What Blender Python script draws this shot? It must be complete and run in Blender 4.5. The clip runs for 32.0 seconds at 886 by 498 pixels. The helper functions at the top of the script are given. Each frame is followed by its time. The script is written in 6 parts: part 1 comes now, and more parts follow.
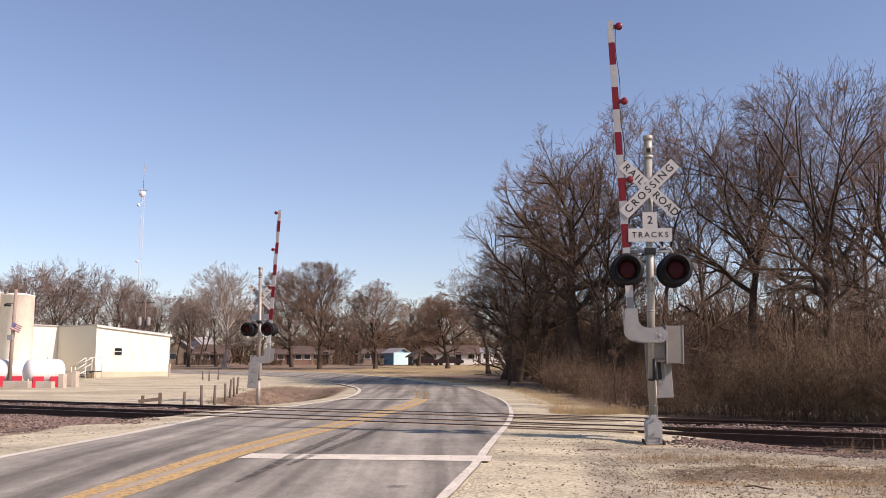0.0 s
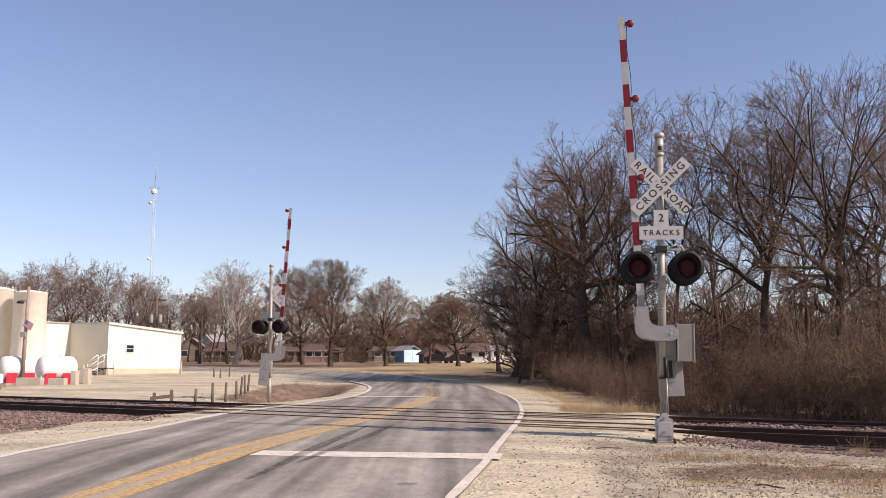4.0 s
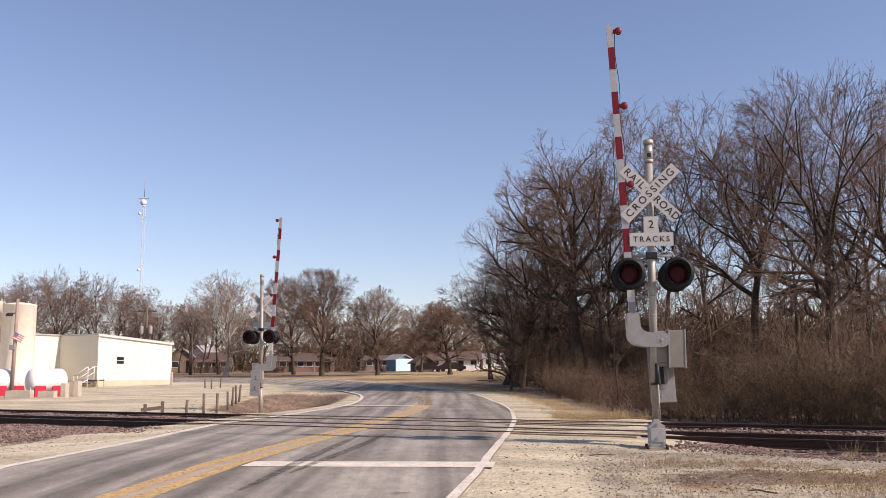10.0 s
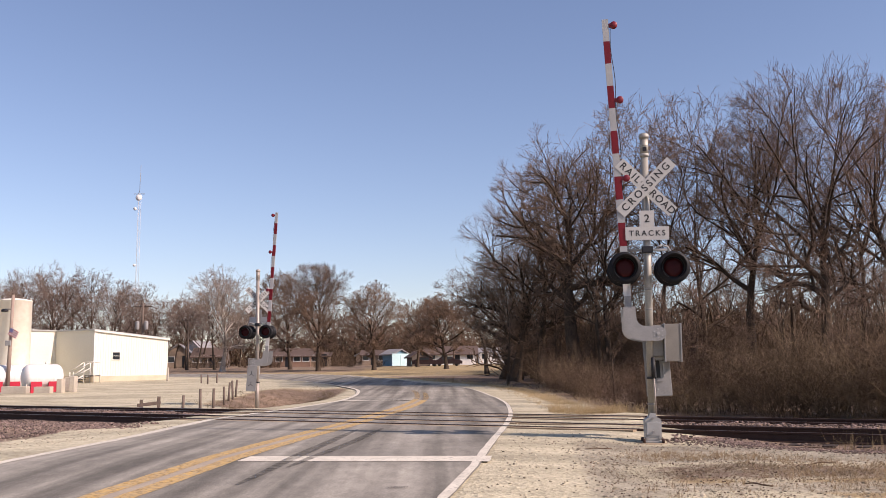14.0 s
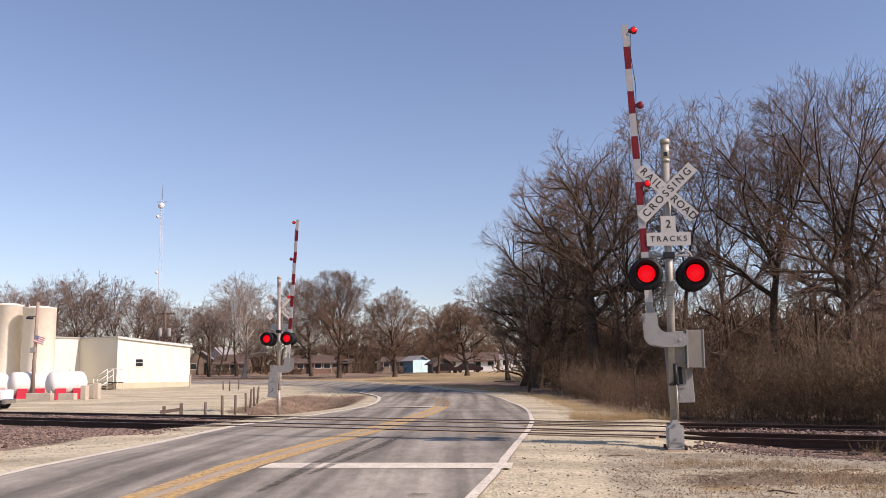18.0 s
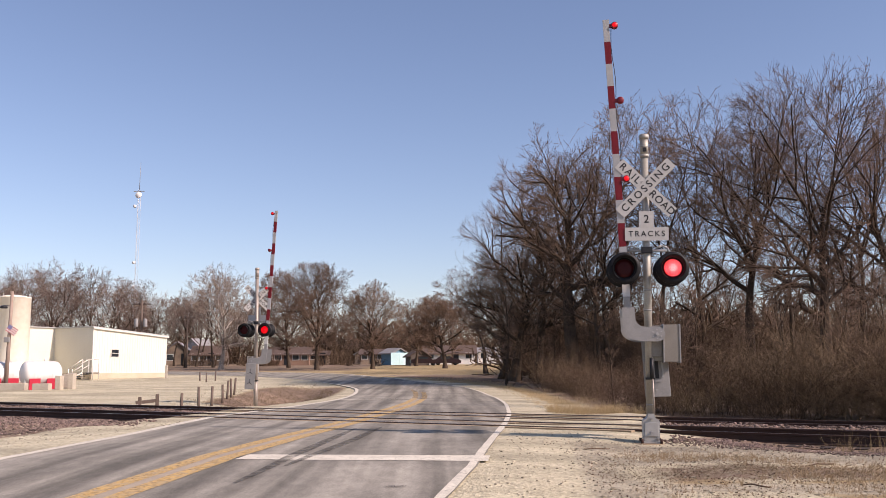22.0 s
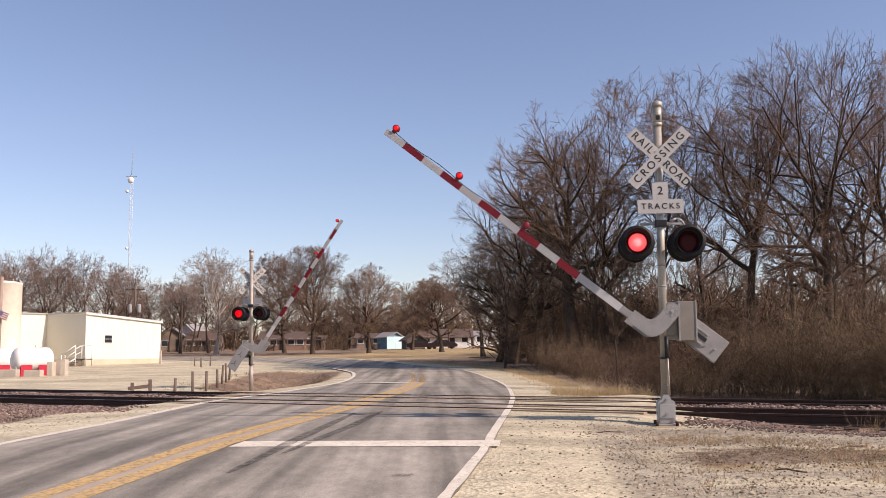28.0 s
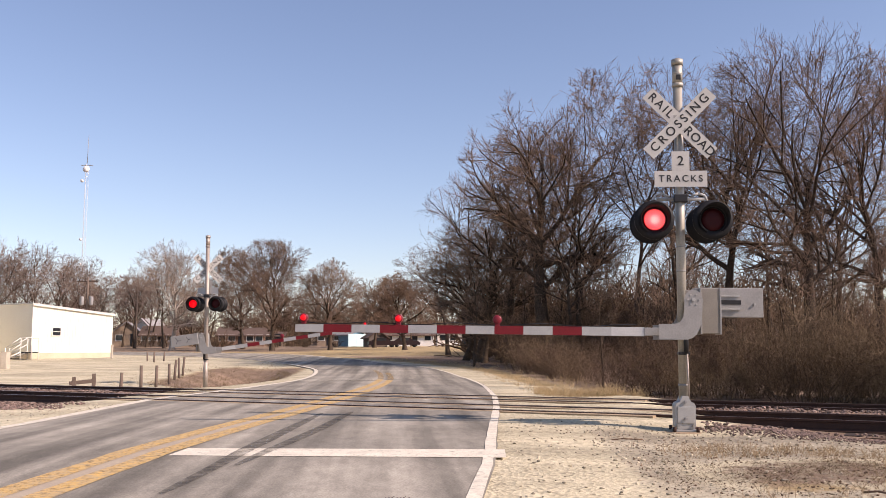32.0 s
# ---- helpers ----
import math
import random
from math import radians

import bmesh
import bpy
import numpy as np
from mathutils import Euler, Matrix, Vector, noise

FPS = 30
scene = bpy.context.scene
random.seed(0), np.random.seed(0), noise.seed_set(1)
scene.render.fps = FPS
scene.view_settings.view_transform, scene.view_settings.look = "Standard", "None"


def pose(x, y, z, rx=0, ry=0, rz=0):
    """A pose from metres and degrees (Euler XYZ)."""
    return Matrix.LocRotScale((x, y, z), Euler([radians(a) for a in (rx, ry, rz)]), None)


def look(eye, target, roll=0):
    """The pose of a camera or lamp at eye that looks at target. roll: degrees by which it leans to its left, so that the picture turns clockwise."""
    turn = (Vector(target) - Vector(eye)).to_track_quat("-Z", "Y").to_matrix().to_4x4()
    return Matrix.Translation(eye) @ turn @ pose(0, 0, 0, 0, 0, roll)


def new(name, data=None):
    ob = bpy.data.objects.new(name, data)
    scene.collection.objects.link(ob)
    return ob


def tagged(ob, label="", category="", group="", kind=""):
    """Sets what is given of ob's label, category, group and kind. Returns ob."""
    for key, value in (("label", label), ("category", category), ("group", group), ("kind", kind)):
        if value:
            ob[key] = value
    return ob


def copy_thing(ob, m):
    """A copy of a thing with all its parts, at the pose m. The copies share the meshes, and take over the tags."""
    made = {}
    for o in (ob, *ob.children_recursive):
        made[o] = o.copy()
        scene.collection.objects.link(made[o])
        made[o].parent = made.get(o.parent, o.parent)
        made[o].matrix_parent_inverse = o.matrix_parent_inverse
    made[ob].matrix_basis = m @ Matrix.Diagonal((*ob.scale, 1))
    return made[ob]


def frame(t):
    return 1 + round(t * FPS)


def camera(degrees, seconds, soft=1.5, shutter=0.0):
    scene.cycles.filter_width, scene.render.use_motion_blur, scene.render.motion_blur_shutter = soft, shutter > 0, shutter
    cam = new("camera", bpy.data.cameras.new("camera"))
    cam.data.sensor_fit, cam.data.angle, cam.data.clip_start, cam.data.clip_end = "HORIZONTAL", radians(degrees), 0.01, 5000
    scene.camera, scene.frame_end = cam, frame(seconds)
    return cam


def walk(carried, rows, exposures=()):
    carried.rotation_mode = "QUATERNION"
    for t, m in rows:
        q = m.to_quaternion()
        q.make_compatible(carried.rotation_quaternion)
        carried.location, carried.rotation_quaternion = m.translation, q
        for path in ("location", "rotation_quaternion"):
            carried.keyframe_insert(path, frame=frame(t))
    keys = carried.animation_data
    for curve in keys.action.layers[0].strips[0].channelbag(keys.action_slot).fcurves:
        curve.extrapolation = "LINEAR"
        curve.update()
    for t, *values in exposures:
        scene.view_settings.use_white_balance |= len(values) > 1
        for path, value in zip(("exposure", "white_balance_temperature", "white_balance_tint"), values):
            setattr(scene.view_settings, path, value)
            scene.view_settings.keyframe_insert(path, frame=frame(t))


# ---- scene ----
cam = camera(52.195, 32.0, soft=0.85)
# seconds, place in metres, turn in degrees
PATH = [
    (0, -0.000, 0.000, 1.220, 97.513, -0.000, 0.000),
    (0.5, 0.000, 0.000, 1.220, 97.679, 0.026, 0.282),
    (1, -0.000, 0.000, 1.220, 97.765, -0.326, 0.561),
    (1.5, 0.000, 0.000, 1.220, 97.802, -0.252, 0.901),
    (2, 0.000, 0.000, 1.220, 97.689, -0.038, 1.016),
    (2.5, -0.000, 0.000, 1.220, 97.516, 0.233, 1.069),
    (3, -0.000, 0.000, 1.220, 97.470, 0.112, 0.971),
    (3.5, 0.000, 0.000, 1.220, 97.332, -0.033, 0.817),
    (5.5, 0.000, 0.000, 1.220, 97.662, 0.178, 0.044),
    (6, 0.000, -0.000, 1.220, 97.693, 0.569, -0.069),
    (6.5, 0.000, -0.000, 1.220, 97.719, 0.785, -0.218),
    (7, 0.000, -0.000, 1.220, 97.730, 0.980, -0.251),
    (7.5, 0.000, -0.000, 1.220, 97.823, 1.216, -0.234),
    (8, 0.000, -0.000, 1.220, 97.824, 0.499, -0.244),
    (8.5, 0.000, -0.000, 1.220, 97.876, 0.515, -0.111),
    (9, 0.000, 0.000, 1.220, 97.937, 0.468, 0.016),
    (9.5, 0.000, -0.000, 1.220, 97.943, 0.455, 0.114),
    (10, 0.000, 0.000, 1.220, 97.897, 0.461, 0.146),
    (10.5, 0.000, 0.000, 1.220, 97.849, -0.069, 0.239),
    (11, -0.000, 0.000, 1.220, 97.812, -0.037, 0.248),
    (11.5, 0.000, 0.000, 1.220, 97.971, 0.074, 0.183),
    (12, 0.000, -0.000, 1.220, 97.971, 0.291, 0.091),
    (12.5, 0.000, -0.000, 1.220, 97.941, 0.458, 0.008),
    (13, 0.000, -0.000, 1.220, 97.850, 0.392, -0.143),
    (13.5, 0.000, 0.000, 1.220, 97.732, 0.717, -0.200),
    (14, 0.000, 0.000, 1.220, 97.551, 0.643, -0.084),
    (14.5, -0.000, 0.000, 1.220, 97.437, 0.617, 0.163),
    (16.5, 0.000, 0.000, 1.220, 97.914, 0.707, 1.365),
    (17, 0.000, -0.000, 1.220, 97.975, 0.863, 1.430),
    (17.5, 0.000, -0.000, 1.220, 97.981, 0.865, 1.352),
    (18, 0.000, -0.000, 1.220, 97.977, 0.679, 1.223),
    (18.5, 0.000, -0.000, 1.220, 98.022, 0.552, 1.068),
    (19, -0.000, 0.000, 1.220, 98.008, 0.397, 0.911),
    (19.5, -0.000, 0.000, 1.220, 97.880, 0.525, 0.711),
    (20, -0.000, 0.000, 1.220, 97.642, 0.301, 0.329),
    (20.5, -0.000, 0.000, 1.220, 97.612, 0.929, 0.251),
    (21, -0.000, 0.000, 1.220, 97.616, 0.487, 0.099),
    (21.5, 0.000, 0.000, 1.220, 97.581, 0.299, 0.056),
    (22, -0.000, 0.000, 1.220, 97.509, 0.292, -0.166),
    (22.5, 0.000, -0.000, 1.220, 97.624, 0.548, -0.367),
    (23, 0.000, -0.000, 1.220, 97.770, 0.605, -0.519),
    (23.5, 0.000, -0.000, 1.220, 97.821, 0.625, -0.608),
    (24, 0.000, -0.000, 1.220, 97.927, 0.452, -0.697),
    (24.5, 0.000, -0.000, 1.220, 98.038, 0.492, -0.566),
    (25, 0.000, -0.000, 1.220, 98.084, 0.550, -0.426),
    (25.5, 0.000, -0.000, 1.220, 97.862, 0.943, -0.181),
    (27.5, -0.029, 0.246, 1.182, 96.475, 1.096, 0.069),
    (28, -0.152, 0.826, 1.167, 96.505, 0.750, -0.460),
    (28.5, -0.251, 1.434, 1.134, 96.636, 0.476, -1.108),
    (29, -0.340, 1.993, 1.120, 96.715, -0.034, -1.743),
    (29.5, -0.416, 2.539, 1.087, 96.831, 0.152, -2.144),
    (30, -0.478, 3.062, 1.051, 97.043, 0.192, -2.702),
    (30.5, -0.485, 3.054, 1.055, 96.904, 0.007, -2.802),
    (31, -0.487, 3.058, 1.059, 96.709, 0.125, -2.815),
    (31.5, -0.475, 3.078, 1.056, 96.570, 0.356, -2.776),
    (32, -0.488, 3.063, 1.060, 96.437, 0.064, -2.971),
]

# ---- light ----
SUN_EL, SUN_AZ = 36.4, 114.5          # degrees up; degrees clockwise from +y
world = bpy.data.worlds.new("world")
scene.world = world
world.use_nodes = True
wn = world.node_tree
bg = wn.nodes["Background"]
sky = wn.nodes.new("ShaderNodeTexSky")
sky.sky_type = "NISHITA"
sky.sun_disc = False
sky.sun_elevation, sky.sun_rotation = radians(SUN_EL), radians(SUN_AZ)
sky.altitude, sky.air_density, sky.dust_density, sky.ozone_density = 200, 1.0, 0.6, 3.0
bg.inputs[1].default_value = 0.118
wn.links.new(sky.outputs[0], bg.inputs[0])
sun = new("sun", bpy.data.lights.new("sun", "SUN"))
sun.data.energy, sun.data.angle, sun.data.color = 4.4, radians(0.6), (1.0, 0.93, 0.84)
sun_to = Vector((math.sin(radians(SUN_AZ)) * math.cos(radians(SUN_EL)),
                 math.cos(radians(SUN_AZ)) * math.cos(radians(SUN_EL)), math.sin(radians(SUN_EL))))
sun.matrix_world = look(sun_to * 60, (0, 0, 0))
walk(cam, [(r[0], pose(*r[1:])) for r in PATH],
     exposures=[(0, 0.39, 7080, 26), (14, 0.38, 7080, 26), (17, 0.35, 7080, 26), (21, 0.35, 7080, 26), (24, 0.38, 7080, 26), (26, 0.38, 7100, 26), (28, 0.41, 7250, 26), (30, 0.56, 7320, 26), (32, 0.56, 7320, 26)])


# ---- materials ----
def surface(name, color, color2=None, rough=0.7, metal=0.0, scale=3.0, fine=40.0, bump=0.2, spec=0.3, depth=0.01,
            emit=None, random_tint=0.0, islands=0.0):
    """A plain weathered surface: two colours mixed by coarse and fine noise, with bump."""
    m = bpy.data.materials.new(name)
    m.use_nodes = True
    nt = m.node_tree
    b = nt.nodes["Principled BSDF"]
    geo = nt.nodes.new("ShaderNodeTexCoord")
    n1 = nt.nodes.new("ShaderNodeTexNoise")
    n1.inputs["Scale"].default_value, n1.inputs["Detail"].default_value = scale, 5
    n2 = nt.nodes.new("ShaderNodeTexNoise")
    n2.inputs["Scale"].default_value, n2.inputs["Detail"].default_value = fine, 3
    nt.links.new(geo.outputs["Object"], n1.inputs["Vector"])
    nt.links.new(geo.outputs["Object"], n2.inputs["Vector"])
    add = nt.nodes.new("ShaderNodeMath")
    add.operation = "ADD"
    nt.links.new(n1.outputs["Fac"], add.inputs[0])
    nt.links.new(n2.outputs["Fac"], add.inputs[1])
    ramp = nt.nodes.new("ShaderNodeMapRange")
    ramp.inputs["From Min"].default_value, ramp.inputs["From Max"].default_value = 0.7, 1.3
    nt.links.new(add.outputs[0], ramp.inputs["Value"])
    mixer = nt.nodes.new("ShaderNodeMixRGB")
    c2 = color2 or tuple(c * 0.75 for c in color)
    mixer.inputs[1].default_value, mixer.inputs[2].default_value = (*color, 1), (*c2, 1)
    nt.links.new(ramp.outputs[0], mixer.inputs[0])
    out = mixer.outputs[0]
    if random_tint:
        info = nt.nodes.new("ShaderNodeObjectInfo")
        hsv = nt.nodes.new("ShaderNodeHueSaturation")
        mr = nt.nodes.new("ShaderNodeMapRange")
        mr.inputs["To Min"].default_value, mr.inputs["To Max"].default_value = 1 - random_tint, 1 + random_tint
        nt.links.new(info.outputs["Random"], mr.inputs["Value"])
        nt.links.new(mr.outputs[0], hsv.inputs["Value"])
        nt.links.new(out, hsv.inputs["Color"])
        out = hsv.outputs[0]
    if islands:
        info = nt.nodes.new("ShaderNodeNewGeometry")
        hsv = nt.nodes.new("ShaderNodeHueSaturation")
        mr = nt.nodes.new("ShaderNodeMapRange")
        mr.inputs["To Min"].default_value, mr.inputs["To Max"].default_value = 1 - islands, 1 + islands
        nt.links.new(info.outputs["Random Per Island"], mr.inputs["Value"])
        nt.links.new(mr.outputs[0], hsv.inputs["Value"])
        nt.links.new(out, hsv.inputs["Color"])
        out = hsv.outputs[0]
    nt.links.new(out, b.inputs["Base Color"])
    b.inputs["Roughness"].default_value, b.inputs["Metallic"].default_value = rough, metal
    b.inputs["Specular IOR Level"].default_value = spec
    if bump:
        bp = nt.nodes.new("ShaderNodeBump")
        bp.inputs["Strength"].default_value, bp.inputs["Distance"].default_value = bump, depth
        nt.links.new(add.outputs[0], bp.inputs["Height"])
        nt.links.new(bp.outputs[0], b.inputs["Normal"])
    if emit:
        b.inputs["Emission Color"].default_value, b.inputs["Emission Strength"].default_value = (*emit[0], 1), emit[1]
    return m


def zoned(name, palette, scales, bump=0.5, depth=0.03, rough=0.95):
    """Ground: the mesh's zone colours (r, g, b) weigh three two-tone mixes over a base one, all broken by noise."""
    m = bpy.data.materials.new(name)
    m.use_nodes = True
    nt = m.node_tree
    b = nt.nodes["Principled BSDF"]
    co = nt.nodes.new("ShaderNodeTexCoord")
    att = nt.nodes.new("ShaderNodeVertexColor")
    att.layer_name = "zone"
    sep = nt.nodes.new("ShaderNodeSeparateColor")
    nt.links.new(att.outputs["Color"], sep.inputs[0])
    noises = []
    for s in scales:
        n = nt.nodes.new("ShaderNodeTexNoise")
        n.inputs["Scale"].default_value, n.inputs["Detail"].default_value = s, 6
        n.inputs["Roughness"].default_value = 0.65
        nt.links.new(co.outputs["Object"], n.inputs["Vector"])
        noises.append(n)
    speck = nt.nodes.new("ShaderNodeTexVoronoi")
    speck.inputs["Scale"].default_value = 22.0
    nt.links.new(co.outputs["Object"], speck.inputs["Vector"])
    tone = nt.nodes.new("ShaderNodeMath")
    tone.operation = "ADD"
    nt.links.new(noises[0].outputs["Fac"], tone.inputs[0])
    nt.links.new(noises[1].outputs["Fac"], tone.inputs[1])
    mr = nt.nodes.new("ShaderNodeMapRange")
    mr.inputs["From Min"].default_value, mr.inputs["From Max"].default_value = 0.72, 1.28
    nt.links.new(tone.outputs[0], mr.inputs["Value"])
    layers = []
    for light, dark in palette:
        x = nt.nodes.new("ShaderNodeMixRGB")
        x.inputs[1].default_value, x.inputs[2].default_value = (*dark, 1), (*light, 1)
        nt.links.new(mr.outputs[0], x.inputs[0])
        layers.append(x)
    out = layers[0].outputs[0]
    for ch, layer in zip(range(3), layers[1:]):
        w = nt.nodes.new("ShaderNodeMath")
        w.operation = "ADD"
        nt.links.new(sep.outputs[ch], w.inputs[0])
        nt.links.new(noises[1].outputs["Fac"], w.inputs[1])
        edge = nt.nodes.new("ShaderNodeMapRange")
        edge.inputs["From Min"].default_value, edge.inputs["From Max"].default_value = 0.85, 1.15
        nt.links.new(w.outputs[0], edge.inputs["Value"])
        x = nt.nodes.new("ShaderNodeMixRGB")
        nt.links.new(edge.outputs[0], x.inputs[0])
        nt.links.new(out, x.inputs[1])
        nt.links.new(layer.outputs[0], x.inputs[2])
        out = x.outputs[0]
    # tracks and washes drawn out along the yard
    mp = nt.nodes.new("ShaderNodeMapping")
    mp.inputs["Rotation"].default_value, mp.inputs["Scale"].default_value = (0, 0, radians(22)), (0.10, 0.75, 1)
    nt.links.new(co.outputs["Object"], mp.inputs["Vector"])
    wash = nt.nodes.new("ShaderNodeTexNoise")
    wash.inputs["Scale"].default_value, wash.inputs["Detail"].default_value = 1.0, 5
    nt.links.new(mp.outputs[0], wash.inputs["Vector"])
    wr = nt.nodes.new("ShaderNodeMapRange")
    wr.inputs["From Min"].default_value, wr.inputs["From Max"].default_value = 0.36, 0.64
    wr.inputs["To Min"].default_value, wr.inputs["To Max"].default_value = 0.78, 1.16
    nt.links.new(wash.outputs["Fac"], wr.inputs["Value"])
    wv = nt.nodes.new("ShaderNodeHueSaturation")
    nt.links.new(wr.outputs[0], wv.inputs["Value"])
    nt.links.new(out, wv.inputs["Color"])
    out = wv.outputs[0]
    # pebbles of differing tone
    peb = nt.nodes.new("ShaderNodeMixRGB")
    peb.blend_type = "OVERLAY"
    peb.inputs[0].default_value = 0.35
    hs = nt.nodes.new("ShaderNodeHueSaturation")
    hs.inputs["Saturation"].default_value = 0.0
    nt.links.new(speck.outputs["Color"], hs.inputs["Color"])
    nt.links.new(out, peb.inputs[1])
    nt.links.new(hs.outputs[0], peb.inputs[2])
    nt.links.new(peb.outputs[0], b.inputs["Base Color"])
    b.inputs["Roughness"].default_value = rough
    b.inputs["Specular IOR Level"].default_value = 0.15
    bp = nt.nodes.new("ShaderNodeBump")
    bp.inputs["Strength"].default_value, bp.inputs["Distance"].default_value = bump, depth
    hsum = nt.nodes.new("ShaderNodeMath")
    hsum.operation = "ADD"
    nt.links.new(noises[2].outputs["Fac"], hsum.inputs[0])
    nt.links.new(speck.outputs["Distance"], hsum.inputs[1])
    nt.links.new(hsum.outputs[0], bp.inputs["Height"])
    nt.links.new(bp.outputs[0], b.inputs["Normal"])
    return m


M_ground = zoned("ground_soil", [((0.50, 0.445, 0.315), (0.33, 0.288, 0.20)),     # pale gravel
                                 ((0.38, 0.285, 0.155), (0.23, 0.172, 0.092)),   # dry grass
                                 ((0.24, 0.17, 0.12), (0.12, 0.085, 0.065)),     # leaf litter, soil
                                 ((0.41, 0.365, 0.27), (0.18, 0.15, 0.11))],     # coarse stones
                 (0.4, 6.0, 30.0))
def asphalt():
    """Worn asphalt: pale aggregate, darker streaks along the way, fine grain."""
    m = surface("asphalt", (0.325, 0.296, 0.245), (0.175, 0.160, 0.134), 0.92, 0, 0.5, 55, 0.4, 0.2, 0.006)
    nt = m.node_tree
    b = nt.nodes["Principled BSDF"]
    old = b.inputs["Base Color"].links[0].from_socket
    co = nt.nodes.new("ShaderNodeTexCoord")
    mp = nt.nodes.new("ShaderNodeMapping")
    mp.inputs["Rotation"].default_value = (0, 0, radians(7.5))
    mp.inputs["Scale"].default_value = (1.9, 0.06, 1.0)
    nt.links.new(co.outputs["Object"], mp.inputs["Vector"])
    n = nt.nodes.new("ShaderNodeTexNoise")
    n.inputs["Scale"].default_value, n.inputs["Detail"].default_value = 1.0, 6
    nt.links.new(mp.outputs[0], n.inputs["Vector"])
    r = nt.nodes.new("ShaderNodeMapRange")
    r.inputs["From Min"].default_value, r.inputs["From Max"].default_value = 0.36, 0.64
    r.inputs["To Min"].default_value, r.inputs["To Max"].default_value = 0.56, 1.34
    nt.links.new(n.outputs["Fac"], r.inputs["Value"])
    hsv = nt.nodes.new("ShaderNodeHueSaturation")
    nt.links.new(r.outputs[0], hsv.inputs["Value"])
    nt.links.new(old, hsv.inputs["Color"])
    # mottled wear and patches of bare stone
    mp2 = nt.nodes.new("ShaderNodeMapping")
    mp2.inputs["Rotation"].default_value = (0, 0, radians(7.5))
    mp2.inputs["Scale"].default_value = (1.0, 0.35, 1.0)
    nt.links.new(co.outputs["Object"], mp2.inputs["Vector"])
    n2 = nt.nodes.new("ShaderNodeTexNoise")
    n2.inputs["Scale"].default_value, n2.inputs["Detail"].default_value, n2.inputs["Roughness"].default_value = 6.5, 9, 0.75
    nt.links.new(mp2.outputs[0], n2.inputs["Vector"])
    r2 = nt.nodes.new("ShaderNodeMapRange")
    r2.inputs["From Min"].default_value, r2.inputs["From Max"].default_value = 0.38, 0.62
    r2.inputs["To Min"].default_value, r2.inputs["To Max"].default_value = 0.86, 1.14
    nt.links.new(n2.outputs["Fac"], r2.inputs["Value"])
    hsv2 = nt.nodes.new("ShaderNodeHueSaturation")
    nt.links.new(r2.outputs[0], hsv2.inputs["Value"])
    nt.links.new(hsv.outputs[0], hsv2.inputs["Color"])
    nt.links.new(hsv2.outputs[0], b.inputs["Base Color"])
    return m


M_asphalt = asphalt()
M_white = surface("white_road_paint", (0.74, 0.68, 0.56), (0.53, 0.48, 0.39), 0.8, 0, 4, 50, 0.15)
M_oldyellow = surface("old_yellow_road_paint", (0.52, 0.33, 0.12), (0.32, 0.25, 0.17), 0.85, 0, 11, 60, 0.15)
M_yellow = surface("yellow_road_paint", (0.64, 0.39, 0.11), (0.37, 0.295, 0.20), 0.8, 0, 11, 60, 0.15)
M_worn = surface("worn_paint_ground", (0.44, 0.36, 0.26), (0.30, 0.25, 0.20), 0.9, 0, 2, 45, 0.2)
M_skid = surface("tyre_rubber_on_asphalt", (0.06, 0.054, 0.048), (0.10, 0.09, 0.076), 0.85, 0, 4, 40, 0.2)


def worn_through(m, scale, lo, hi, least):
    """Lets the ground show where noise has worn the coat away."""
    nt = m.node_tree
    co, n, r = nt.nodes.new("ShaderNodeTexCoord"), nt.nodes.new("ShaderNodeTexNoise"), nt.nodes.new("ShaderNodeMapRange")
    n.inputs["Scale"].default_value, n.inputs["Detail"].default_value, n.inputs["Roughness"].default_value = scale, 7, 0.65
    r.inputs["From Min"].default_value, r.inputs["From Max"].default_value = lo, hi
    r.inputs["To Min"].default_value, r.inputs["To Max"].default_value = least, 1.0 if least else 0.6
    x, clear = nt.nodes.new("ShaderNodeMixShader"), nt.nodes.new("ShaderNodeBsdfTransparent")
    nt.links.new(co.outputs["Object"], n.inputs["Vector"])
    nt.links.new(n.outputs["Fac"], r.inputs["Value"])
    nt.links.new(r.outputs[0], x.inputs[0])
    nt.links.new(clear.outputs[0], x.inputs[1])
    nt.links.new(nt.nodes["Principled BSDF"].outputs[0], x.inputs[2])
    nt.links.new(x.outputs[0], nt.nodes["Material Output"].inputs["Surface"])


worn_through(M_skid, 7, 0.30, 0.62, 0.0)
worn_through(M_yellow, 16, 0.34, 0.52, 0.45)
worn_through(M_oldyellow, 9, 0.40, 0.66, 0.12)
worn_through(M_white, 14, 0.30, 0.46, 0.5)
M_rail = surface("rusty_rail_steel", (0.045, 0.026, 0.022), (0.075, 0.042, 0.032), 0.75, 0.3, 6, 60, 0.2)
M_railtop = surface("polished_rail_head", (0.32, 0.29, 0.27), (0.2, 0.17, 0.15), 0.3, 1.0, 8, 60, 0.05)
M_tie = surface("creosoted_tie", (0.03, 0.023, 0.02), (0.055, 0.04, 0.033), 0.9, 0, 5, 40, 0.4)
M_ballast = surface("ballast_stone", (0.25, 0.18, 0.15), (0.10, 0.068, 0.056), 0.9, 0, 5, 25, 0.3, islands=0.65)
M_pebble = surface("limestone_pebble", (0.47, 0.41, 0.305), (0.27, 0.23, 0.165), 0.95, 0, 6, 30, 0.3, islands=0.55)
